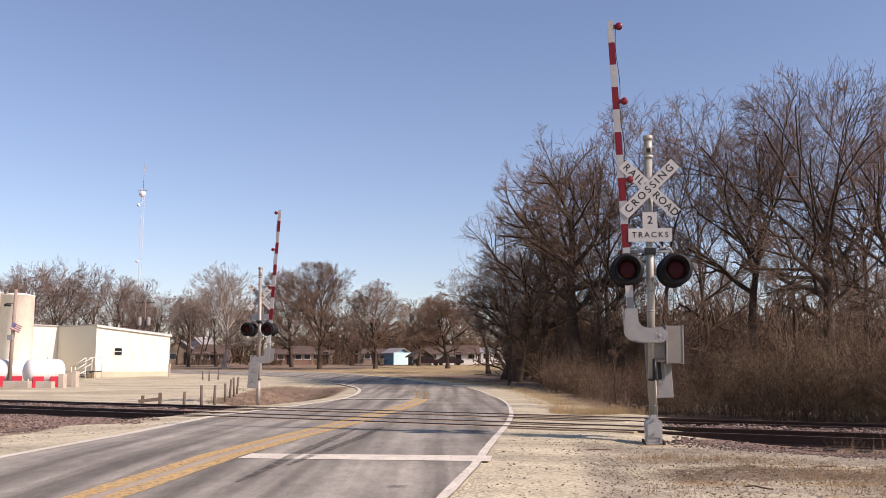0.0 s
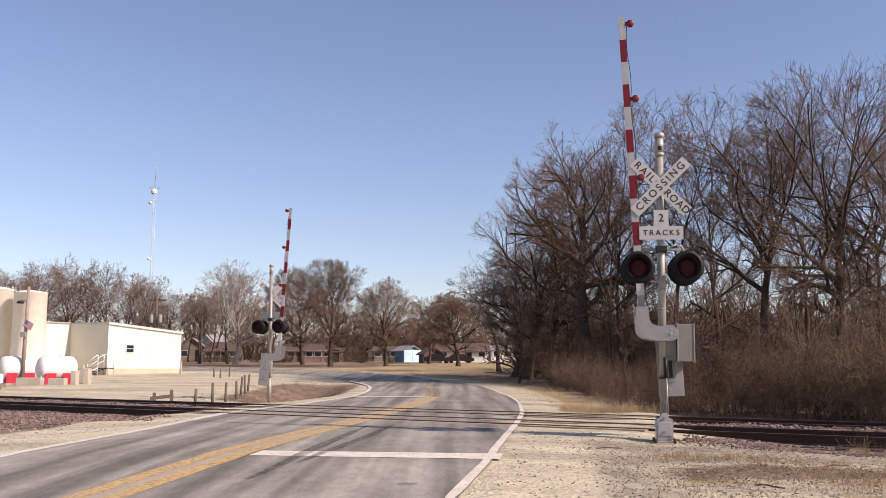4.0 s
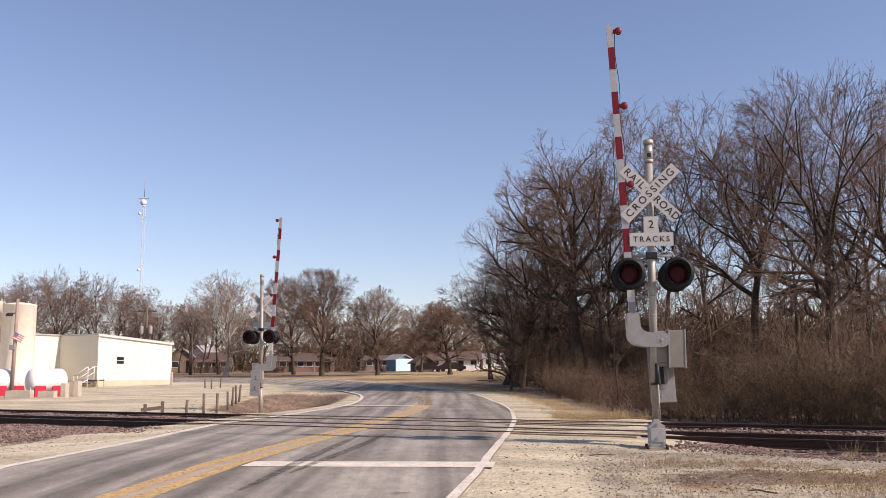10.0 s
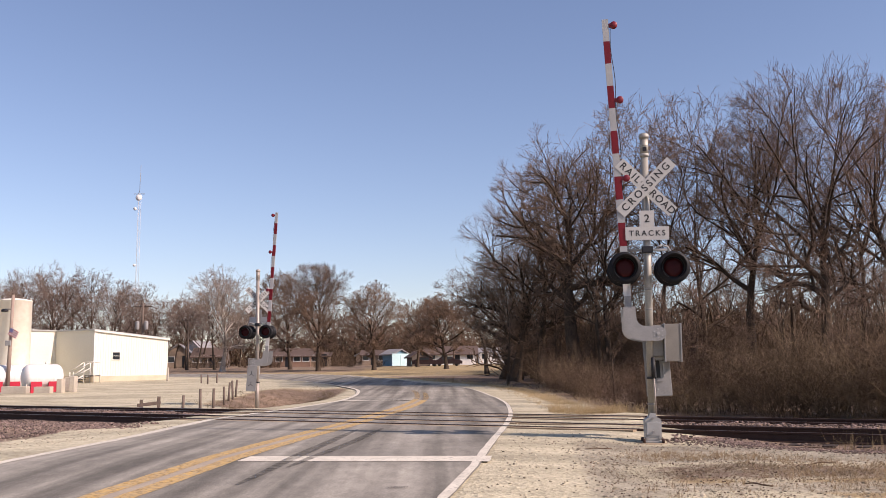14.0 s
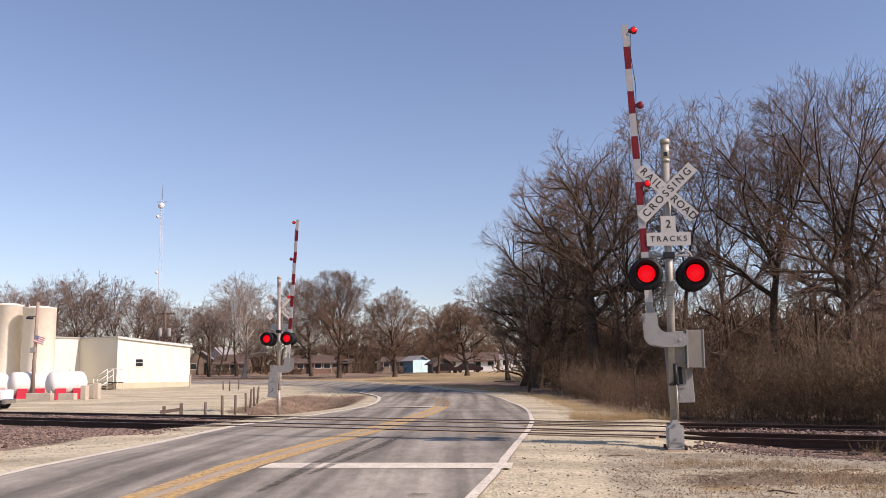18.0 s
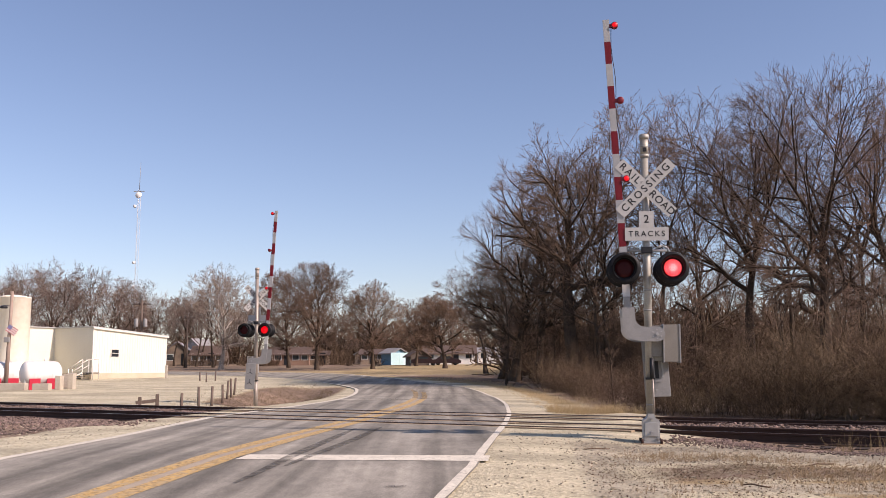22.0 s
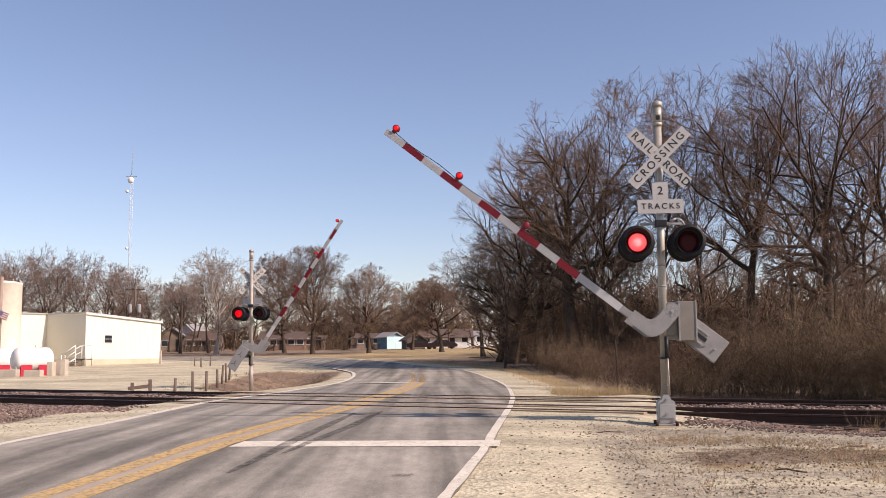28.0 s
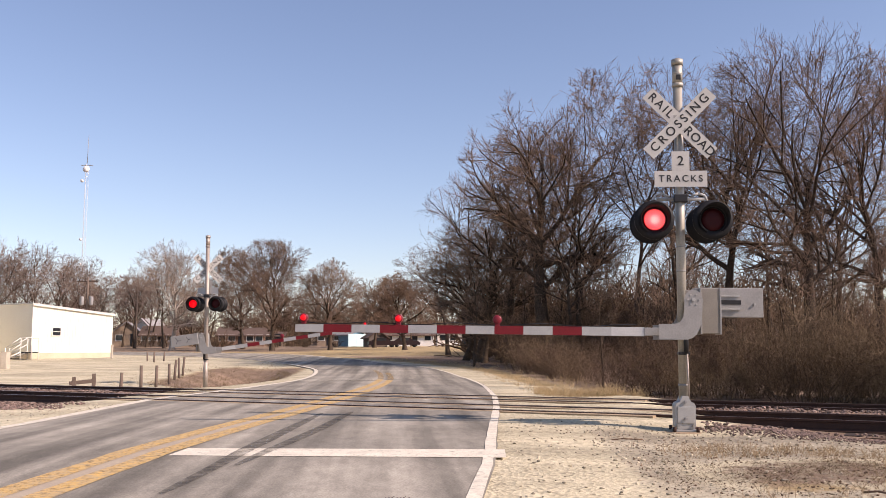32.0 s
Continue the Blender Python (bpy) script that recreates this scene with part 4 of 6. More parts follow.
def sprout(rng, pts, rad, k, t0, angle, jitter=0.25, t1=1.0):
    """k side shoots a branch: starts, directions, parents' radii and the share of the way."""
    n, m, _ = pts.shape
    t = t0 + (t1 - t0) * (np.arange(k)[None] + rng.random((n, k))) / k
    f = np.clip(t * (m - 1), 0, m - 1.001)
    i = f.astype(int)
    w = (f - i)[..., None]
    row = np.arange(n)[:, None]
    a, b = pts[row, i], pts[row, i + 1]
    s = a * (1 - w) + b * w
    d = unit(b - a)
    side = unit(np.cross(d, rng.normal(size=d.shape)))
    ang = radians(angle) * (1 + rng.normal(0, jitter, t.shape))[..., None]
    nd = d * np.cos(ang) + side * np.sin(ang)
    r = rad[row, i]
    return s.reshape(-1, 3), nd.reshape(-1, 3), r.reshape(-1), t.reshape(-1)


def tubes(pts, rad, sides):
    """Open tubes round the polylines: vertices and faces."""
    n, m, _ = pts.shape
    tan = np.gradient(pts, axis=1)
    tan = unit(tan)
    ref = np.where(np.abs(tan[..., 2:3]) > 0.9, np.array([1.0, 0, 0]), np.array([0, 0, 1.0]))
    u = unit(np.cross(tan, ref))
    v = np.cross(tan, u)
    a = 2 * np.pi * np.arange(sides) / sides
    ring = pts[:, :, None] + rad[:, :, None, None] * (u[:, :, None] * np.cos(a)[:, None] + v[:, :, None] * np.sin(a)[:, None])
    verts = ring.reshape(-1, 3)
    base = (np.arange(n)[:, None, None] * m + np.arange(m - 1)[None, :, None]) * sides
    j = np.arange(sides)[None, None]
    jn = (j + 1) % sides
    f = np.stack([base + j, base + jn, base + jn + sides, base + j + sides], -1).reshape(-1, 4)
    return verts, f


def joined(name, groups, material):
    vs, fs, o = [], [], 0
    for v, f in groups:
        vs.append(v)
        fs.append(f + o)
        o += len(v)
    V, Fc = np.concatenate(vs), np.concatenate(fs)
    me = bpy.data.meshes.new(name)
    me.vertices.add(len(V))
    me.vertices.foreach_set("co", V.ravel().astype(np.float32))
    me.loops.add(Fc.size)
    me.loops.foreach_set("vertex_index", Fc.ravel().astype(np.int32))
    me.polygons.add(len(Fc))
    me.polygons.foreach_set("loop_start", (np.arange(len(Fc)) * Fc.shape[1]).astype(np.int32))
    me.polygons.foreach_set("loop_total", np.full(len(Fc), Fc.shape[1], np.int32))
    me.polygons.foreach_set("use_smooth", np.ones(len(Fc), bool))
    me.materials.append(material)
    me.update(calc_edges=True)
    me.validate()
    return me


def tree(seed, H, W, limbs=9, kids=(6, 6, 5, 3), trunk_r=0.28, twig_r=0.007, stem=0.2, spread=(76, 20), lean=0.03, wig=0.09, rise=0.03, leader=0.55, bark=None, twigs=None,
         name="bare_tree", label="tall leafless tree with dark bark and fine twigs", group="bare trees of the wood"):
    """A bare tree: limbs fan out from the trunk, flat below and steep above, and branch again and again into fine twigs."""
    rng = np.random.default_rng(seed)
    bark, twigs = bark or M_bark, twigs or M_twig
    P, R = grow(rng, np.zeros((1, 3)), np.array([[rng.normal(0, lean), rng.normal(0, lean), 1.0]]), np.array([H * leader]), np.array([trunk_r]), 10, 0.06, 0.03, 0.22)
    R[0, 0] *= 1.45
    R[0, 1] *= 1.08
    wood = [tubes(P, R, 8)]
    u = (np.arange(limbs) + rng.random(limbs)) / limbs
    f = np.clip((stem / leader + (1 - stem / leader) * u) * 9, 0, 8.999)
    i = f.astype(int)
    w = (f - i)[:, None]
    start = P[0, i] * (1 - w) + P[0, i + 1] * w
    az = 2.4 * np.arange(limbs) + rng.normal(0, 0.5, limbs)
    tilt = np.radians(spread[0] + (spread[1] - spread[0]) * u + rng.normal(0, 7, limbs))
    d = np.stack([np.sin(tilt) * np.cos(az), np.sin(tilt) * np.sin(az), np.cos(tilt)], 1)
    # most of the way to a dome
    hz = H * (1 - stem) / 2
    e, g = np.array([W, W, hz]), (start - np.array([0, 0, H - hz]))
    qa, qb, qc = ((d / e) ** 2).sum(1), (d * g / e ** 2).sum(1), ((g / e) ** 2).sum(1) - 1
    ln = np.maximum((-qb + np.sqrt(np.maximum(qb ** 2 - qa * qc, 0))) / qa, 0.4 * W) * rng.uniform(0.66, 0.92, limbs)
    P, R = grow(rng, start, d, ln, np.maximum(R[0, i] * rng.uniform(0.5, 0.8, limbs), twig_r), 9, wig, rise, 0.35)
    wood.append(tubes(P, R, 6))
    fine, reach = [], [P]
    for level, k in enumerate(kids):
        s, d, r, t = sprout(rng, P, R, k, 0.14, 41 - 2 * level, 0.3)
        ln = np.repeat(ln, k) * (0.76 - 0.36 * t) * rng.uniform(0.65, 1.3, len(t))
        P, R = grow(rng, s, d, ln, np.maximum(r * (0.66, 0.62, 0.6, 0.6)[level], twig_r), (6, 5, 3, 2)[level], wig * (1.1, 1, 0.8, 0.6)[level], rise, 0.45)
        R = np.maximum(R, twig_r * 0.6)
        # no branch grows far out of the dome
        mid, e = np.array([0, 0, H - hz]), np.array([W, W, hz])
        r0, r1 = np.linalg.norm((s - mid) / e, axis=1), np.linalg.norm((P[:, -1] - mid) / e, axis=1)
        most = rng.uniform(0.98, 1.12, len(r1))
        P = P[:, :1] + (P - P[:, :1]) * np.where(r1 > most, np.clip((most - r0) / np.maximum(r1 - r0, 1e-3), 0.3, 1), 1)[:, None, None]
        (wood if level == 0 else fine).append(tubes(P, R, (5, 4 if twig_r < 0.012 else 3, 3, 3)[level]))
        reach.append(P)
    # brought to the given height and spread
    q = np.concatenate([p.reshape(-1, 3) for p in reach])
    kz, kw = H / np.percentile(q[:, 2], 99.7), W / np.percentile(np.hypot(q[:, 0], q[:, 1]), 94)
    th = empty(name, Matrix.Identity(4), label, "tree", group)
    for nm, groups, mt in (("trunk", wood, bark), ("crown", fine, twigs)):
        o = new(nm, joined(nm, [(v * (kw, kw, kz), fc) for v, fc in groups], mt))
        o.parent = th
    return th


def bush(seed, H, R, stems=32, kids=(5, 4), label="dense leafless thicket of tan twigs", name="brush", thick=1.0, group="brush along the wood's edge", twigs=None):
    twigs = twigs or M_brush
    rng = np.random.default_rng(seed)
    a = rng.random(stems) * 2 * np.pi
    rr = R * 0.55 * np.sqrt(rng.random(stems))
    base = np.stack([np.cos(a) * rr, np.sin(a) * rr, np.full(stems, -0.05)], 1)
    d = np.stack([np.cos(a) * rng.uniform(0.1, 0.75, stems), np.sin(a) * rng.uniform(0.1, 0.75, stems), np.ones(stems)], 1)
    ln = H * rng.uniform(0.45, 1.0, stems)
    P0, R0 = grow(rng, base, d, ln, thick * rng.uniform(0.010, 0.022, stems), 6, 0.19, 0.02, 0.35)
    s, d, r, t = sprout(rng, P0, R0, kids[0], 0.1, 42)
    ln1 = np.repeat(ln, kids[0]) * (0.46 - 0.2 * t) * rng.uniform(0.6, 1.3, len(t))
    P1, R1 = grow(rng, s, d, ln1, np.full(len(t), 0.0068 * thick), 4, 0.2, 0.05, 0.6)
    s, d, r, t = sprout(rng, P1, R1, kids[1], 0.1, 45)
    ln2 = np.clip(np.repeat(ln1, kids[1]) * rng.uniform(0.35, 0.8, len(t)), 0.12, 0.5)
    P2, R2 = grow(rng, s, d, ln2, np.full(len(t), 0.0058 * thick), 2, 0.2, 0.06, 0.6)
    th = empty(name, Matrix.Identity(4), label, "bush", group)
    o = new("brush_base", joined("brush_base", [tubes(P0, R0, 4)], twigs))
    o.parent = th
    o["kind"] = "stuff"
    o = new("brush_crown", joined("brush_crown", [tubes(P1, R1, 3), tubes(P2, R2, 3)], twigs))
    o.parent = th
    o["kind"] = "stuff"
    return th


def planted(kinds, px, y, top, rng, sink=0.05):
    """Copies one of the kinds so that it stands at x = px, y and reaches the given height."""
    ob, H = kinds[rng.integers(len(kinds))]
    k = top / H
    z = ground_at(px, y) - sink
    c = copy_thing(ob, Matrix.Translation((px, y, z)) @ pose(0, 0, 0, 0, 0, float(rng.uniform(0, 360))) @ Matrix.Diagonal((k, k, k, 1)))
    return c


def drop_models(kinds):
    for ob, _ in kinds:
        for c in list(ob.children):
            bpy.data.objects.remove(c)
        bpy.data.objects.remove(ob)


rng = np.random.default_rng(11)
# big trees that shape the wood's outline: bearing (x over y), distance, height, crown's radius
WOOD = [(0.108, 60, 14.6, 4.4), (0.080, 62, 11.8, 4.0), (0.340, 50, 17.2, 4.5), (0.425, 46, 17.0, 4.7), (0.505, 47, 16.6, 4.4), (0.590, 47, 17.6, 4.8),
        (0.066, 66, 9.4, 4.4), (0.050, 84, 10.4, 4.8), (0.140, 66, 16.0, 3.8), (0.190, 53, 16.6, 4.2), (0.240, 52, 17.0, 4.2), (0.295, 56, 18.0, 4.1), (0.460, 58, 19.6, 5.0),
        (0.100, 66, 10.0, 3.6), (0.084, 60, 8.4, 3.6), (0.178, 52, 11.6, 3.4), (0.385, 56, 15.4, 4.0)]
tall = {False: [(tree(s, 13, w, n, (6, 6, 5, 3), r, 0.0062, st, sp), 13, w)
                for s, w, n, st, sp, r in ((1, 3.6, 10, 0.22, (72, 18), 0.27), (2, 3.9, 9, 0.16, (80, 22), 0.31), (5, 3.4, 9, 0.30, (64, 16), 0.25), (7, 3.6, 11, 0.20, (70, 15), 0.27))],
        True: [(tree(s, 13, w, n, (6, 5, 5, 2), r, 0.0085, st, sp), 13, w) for s, w, n, st, sp, r in ((3, 3.2, 9, 0.24, (62, 14), 0.15), (4, 3.0, 8, 0.32, (54, 14), 0.14), (6, 3.3, 10, 0.16, (66, 18), 0.15))]}
for k, (bear, y, h, w) in enumerate(WOOD):
    kinds = tall[k > 5]
    x = bear * y
    ob, H, W = kinds[k % len(kinds)]
    g = h / H
    copy_thing(ob, Matrix.Translation((x, y, ground_at(x, y) - 0.08)) @ pose(0, 0, 0, 0, 0, 67.0 * k) @ Matrix.Diagonal((w / W, w / W, g, 1)))
# the great spreading oak at the wood's corner
oak = tree(9, 16.2, 4.7, 10, (6, 6, 5, 3), 0.5, 0.0085, 0.26, (82, 16), wig=0.11, label="great leafless oak with a thick forking trunk")
oak.matrix_basis = Matrix.Translation((8.1, 54, ground_at(8.1, 54) - 0.08)) @ pose(0, 0, 0, 0, 0, 40)
slim = [(tree(s, 8, w, 7, (5, 4, 3, 1), 0.07, 0.0068, st, (60, 20), 0.08, label="slim leafless sapling at the wood's edge", group="saplings at the wood's edge"), 8)
        for s, w, st in ((21, 1.2, 0.18), (22, 1.5, 0.1), (23, 1.0, 0.26))]
for k in range(24):
    y = rng.uniform(52, 72)
    planted(slim, 0.07 * y + rng.uniform(0, 6), y, rng.uniform(4.5, 8), rng)
for k in range(26):
    p = along(-10.5 + 16 * (k + rng.random()) / 26, rng.uniform(27, 34))
    planted(slim, p.x, p.y, rng.uniform(3.5, 6.5), rng)
brush = [(bush(n, h, r, 44, (6, 8), thick=0.62, twigs=m), h) for n, h, r, m in ((31, 3.0, 2.1, M_brush), (32, 3.0, 2.4, M_tanbrush), (33, 2.5, 1.9, M_darkbrush))]
for k in range(42):
    t = -12.0 + 17.5 * (k + rng.random()) / 42
    p = along(t, rng.uniform(24.3, 27.8))
    right = smooth(5, 11.5, p.x)
    if float(road_offset(np.array([p.x]), np.array([p.y]))[0]) > 6.6:
        planted(brush, p.x, p.y, float(rng.uniform(1.1, 1.7) * (1 - right) + (rng.uniform(1.7, 2.7) if k % 3 else rng.uniform(3.0, 3.9)) * right), rng)
for k in range(14):
    y = rng.uniform(34, 58)
    planted(brush, max(6.2 - 0.06 * (y - 30), 0.122 * y) + rng.uniform(0, 1.8), y, rng.uniform(1.2, 2.4), rng)
for k in range(22):
    y = rng.uniform(48, 66)
    planted(brush, 0.125 * y + rng.uniform(0, 9), y, rng.uniform(2.8, 4.8), rng)
drop_models(slim)
drop_models(brush)
# open-grown trees by the bend and among the houses
SYCAMORE = dict(bark=M_pale, twigs=M_paletwig, wig=0.14, limbs=10, kids=(6, 6, 5, 2), trunk_r=0.29, label="pale-barked leafless sycamore beside the road")
for x, y, h, w, seed, kw in [(-14.6, 108, 12.8, 5.6, 51, {}), (-8.3, 112, 11.0, 3.9, 52, {}), (0.6, 114, 9.6, 3.6, 53, {}), (-20.6, 124, 13.4, 4.6, 54, {}), (-26.9, 112, 13.2, 5.4, 55, SYCAMORE),
                             (-3.6, 136, 10, 4.0, 56, {})]:
    kw = dict(dict(limbs=12, kids=(7, 6, 6, 3), trunk_r=0.24, label="broad leafless shade tree on a lawn"), **kw)
    t = tree(seed, h, w, twig_r=0.0125, stem=0.17, spread=(74, 14), lean=0.008, group="shade trees on the lawns", **kw)
    t.matrix_basis = Matrix.Translation((x, y, ground_at(x, y) - 0.05)) @ pose(0, 0, 0, 0, 0, seed * 37)
FAR = dict(twigs=M_fartwig, name="far_tree", label="distant leafless tree with brown twigs", group="distant tree line")
far = [(tree(s, 15, w, 9, (5, 5, 4, 1), 0.22, 0.017, 0.28, (60, 14), **FAR), 15) for s, w in ((61, 4.6), (62, 4.0), (63, 4.8))]
remote = [(tree(s, 14, w, 9, (4, 4, 3), 0.22, 0.032, 0.14, (66, 16), **FAR), 14) for s, w in ((65, 4.2), (66, 5.0))]
for k in range(40):
    x = -96 + 66 * (k + rng.random()) / 40
    planted(far, x, rng.uniform(128, 165), rng.uniform(13, 17) * (1.0 if x < -52 else 0.84), rng)
for k in range(84):
    x = -116 + 138 * (k + rng.random()) / 84
    planted(remote, x, rng.uniform(172, 215), rng.uniform(8, 14), rng)
thicket = [(bush(n, 3.0, 2.6, 24, (4, 3), "distant dark thicket below the trees", "thicket", 3.6, "distant thickets"), 3.0) for n in (35, 36)]
for k in range(9):
    planted(thicket, -27 + 24 * (k + rng.random()) / 9, rng.uniform(188, 198), rng.uniform(8, 10.5), rng)
for k in range(40):
    planted(thicket, -108 + 122 * (k + rng.random()) / 40, rng.uniform(174, 188), rng.uniform(5, 8), rng)
# undergrowth deep in the wood and behind it
for k in range(26):
    planted(thicket, 8.2 + 30 * (k + rng.random()) / 26, rng.uniform(60, 72), rng.uniform(3.6, 5.6), rng)
for k in range(20):
    planted(thicket, 8 + 42 * (k + rng.random()) / 20, rng.uniform(84, 104), rng.uniform(5, 8), rng)
for k in range(34):
    y = rng.uniform(68, 92)
    planted(thicket, 0.095 * y + 21 * (k + rng.random()) / 34, y, rng.uniform(5, 8), rng)
# dark shrubs before the houses
for x, y, h in [(-27.4, 141, 1.9), (-25.6, 140, 1.7), (-18.6, 139, 1.6), (-35.5, 146, 2.6), (-39.5, 148, 2.4), (-31.0, 146, 2.2), (-9.8, 141, 1.6), (-14.4, 142, 1.6), (-18.6, 152, 3.2), (-16.2, 150, 3.0), (-17.4, 156, 3.8), (-28.6, 150, 2.8)]:
    planted(thicket, x, y, h, rng)
for k in range(16):
    planted(remote, 8 + 37 * (k + rng.random()) / 16, rng.uniform(66, 96), rng.uniform(8, 12), rng)
drop_models(thicket)
drop_models(far)
drop_models(remote)
drop_models([m[:2] for m in tall[False] + tall[True]])


# ---- works yard on the left ----
def metal_building():
    m = Matrix.Translation((-27.25, 71.4, 0.25)) @ pose(0, 0, 0, 0, 0, -29)
    L, H, W = 7.75, 4.28, 4.5

    def fall(bm):
        # the roof falls away towards the far end
        for v in bm.verts:
            if v.co.z > 1:
                v.co.z -= 0.066 * v.co.y
        return bm

    th = empty("metal_building", m, "cream steel-clad building with a low roof on a concrete plinth", "building")
    part("plinth", boxm(-W - 14, 0.06, -0.06, L, -0.3, 0.72, 0.02), M_plinth, th, "bare concrete plinth")
    part("wall", fall(boxm(-W - 14, 0.0, 0.0, L, 0.72, H)), M_cladding, th)
    part("roof", fall(boxm(-W - 14.1, 0.14, -0.14, L + 0.1, H, H + 0.1, 0.02)), M_roofmetal, th)
    for k in range(30):
        y = 0.15 + k * (L - 0.3) / 29
        part("rib", fall(boxm(0.0, 0.010, y - 0.02, y + 0.02, 0.72, H - 0.02)), M_cladding, th)
    part("corner_trim", boxm(-0.06, 0.04, -0.04, 0.08, 0.72, H), M_cladtrim, th)
    part("gutter", fall(boxm(0.03, 0.16, -0.1, L + 0.1, H - 0.1, H + 0.02, 0.02)), M_cladtrim, th)
    w = part("window", boxm(0.01, 0.05, 1.75, 2.6, 1.95, 2.65), M_cladtrim, th)
    part("pane", boxm(0.03, 0.06, 1.82, 2.53, 2.02, 2.58), M_glass, w)
    part("rail_bar", boxm(0.05, 0.07, 1.8, 2.55, 2.28, 2.32), M_cladtrim, w)
    for k in range(3):
        part("plinth_vent", boxm(0.05, 0.10, 3.6 + k * 1.7, 3.9 + k * 1.7, 0.05, 0.3, 0.02), M_dark, th)
    # wing that comes forward beside the silos
    part("wing_wall", boxm(-W - 6, -W, -9, 0.0, -0.2, H + 0.05), M_cladding, th)
    part("wing_roof", boxm(-W - 6.1, -W + 0.12, -9.1, 0.0, H + 0.05, H + 0.14), M_roofmetal, th)
    return th


def stairs():
    th = empty("loading_stairs", Matrix.Translation((-27.0, 68.9, ground_at(-27, 68.9))), "short steel steps with pale painted handrails at a building's corner", "stairs")
    for k in range(3):
        part("step", boxm(-0.9 + k * 0.3, -0.55 + k * 0.3, 0, 1.2, 0.16 * k + 0.1, 0.16 * k + 0.15), M_dark, th)
    part("landing", boxm(0.0, 0.8, 0, 1.3, 0.5, 0.58), M_dark, th)
    for y, x0 in ((0.0, -1.05), (1.2, -1.25)):
        for z in (0.0, 0.45):
            part("handrail", tubem((x0, y, 0.42 + z), (0.0, y, 1.12 + z), 0.035, n=6), M_cladtrim, th)
        part("handrail", tubem((0.0, y, 1.57), (0.78, y, 1.57), 0.035, n=6), M_cladtrim, th)
        part("stringer", tubem((x0, y, 0.05), (0.0, y, 0.56), 0.06, n=6), M_cladtrim, th)
        for x, z1 in ((x0, 0.87), (0.0, 1.57), (0.78, 1.57)):
            part("post", tubem((x, y, -0.05), (x, y, z1), 0.035, n=6), M_cladtrim, th)
    return th


def silo(x, y, r, h):
    th = empty("silo", Matrix.Translation((x, y, 0.2)), "tall cylindrical steel storage silo with rust streaks", "silo", "silos in the yard")
    bm = bmesh.new()
    lathe(bm, [(r, -0.2), (r, h - 0.06), (r + 0.02, h - 0.05), (r + 0.02, h), (r * 0.95, h + 0.03)], 48)
    part("shell", bm, M_silo, th)
    bm = bmesh.new()
    lathe(bm, [(r * 1.0, h), (r * 0.6, h + 0.12), (0.0, h + 0.2)], 40)
    part("lid", bm, M_silo, th)
    for k in range(10):
        a = 2 * math.pi * k / 10
        part("rail_post", tubem((r * 0.95 * math.cos(a), r * 0.95 * math.sin(a), h), (r * 0.95 * math.cos(a), r * 0.95 * math.sin(a), h + 0.22), 0.02, n=5), M_cladtrim, th)
    return th


def tank(x, y, z, L, r, yaw):
    th = empty("storage_tank", Matrix.Translation((x, y, z)) @ pose(0, 0, 0, 0, 0, yaw), "white horizontal pressure tank on red saddles", "tank", "pressure tanks in the yard")
    bm = bmesh.new()
    prof = [(r * math.sin(radians(a)), -L / 2 - r * 0.55 * math.cos(radians(a))) for a in range(0, 91, 15)]
    prof += [(r * math.sin(radians(a)), L / 2 - r * 0.55 * math.cos(radians(a))) for a in range(90, 181, 15)]
    lathe(bm, prof, 32, pose(0, 0, 1.0, 0, 90, 0))
    part("vessel", bm, M_tank, th)
    for s in (-0.32, 0.32):
        bm = bmesh.new()
        plate(bm, [(-r * 0.9, 0.0), (r * 0.9, 0.0), (r * 0.95, 0.72), (0.7 * r, 0.45), (0, 0.24), (-0.7 * r, 0.45), (-r * 0.95, 0.72)], -0.3, 0.3, pose(s * L, 0, 0, 0, 0, 90))
        part("saddle", bm, M_tankred, th, "red steel saddle")
        bm = bmesh.new()
        lathe(bm, [(r + 0.012, -0.06), (r + 0.02, 0.0), (r + 0.012, 0.06)], 32, pose(s * L, 0, 1.0, 0, 90, 0))
        part("band", bm, M_tank, th)
    part("valve", tubem((0.2, 0, 0.95 + r), (0.2, 0, 1.15 + r), 0.07, n=8), M_cladtrim, th)
    bm = bmesh.new()
    tube(bm, (-L / 2 - 0.2, -0.4, 0.0), (-L / 2 - 0.2, -0.4, 1.2), 0.05, n=6)
    tube(bm, (-L / 2 - 0.2, -0.4, 1.2), (-L / 2 - 0.2, 0.1, 1.4), 0.05, n=6)
    part("pipe", bm, M_cladtrim, th)
    return th


def block(x, y, z, w, d, h, name="concrete_block", label="pale concrete barrier block in the yard", cat="block", mat=None, yaw=0):
    return tagged(part(name, boxm(-w / 2, w / 2, -d / 2, d / 2, 0, h, 0.03), mat or M_concrete, at=Matrix.Translation((x, y, z)) @ pose(0, 0, 0, 0, 0, yaw)), label, cat, "barrier blocks")


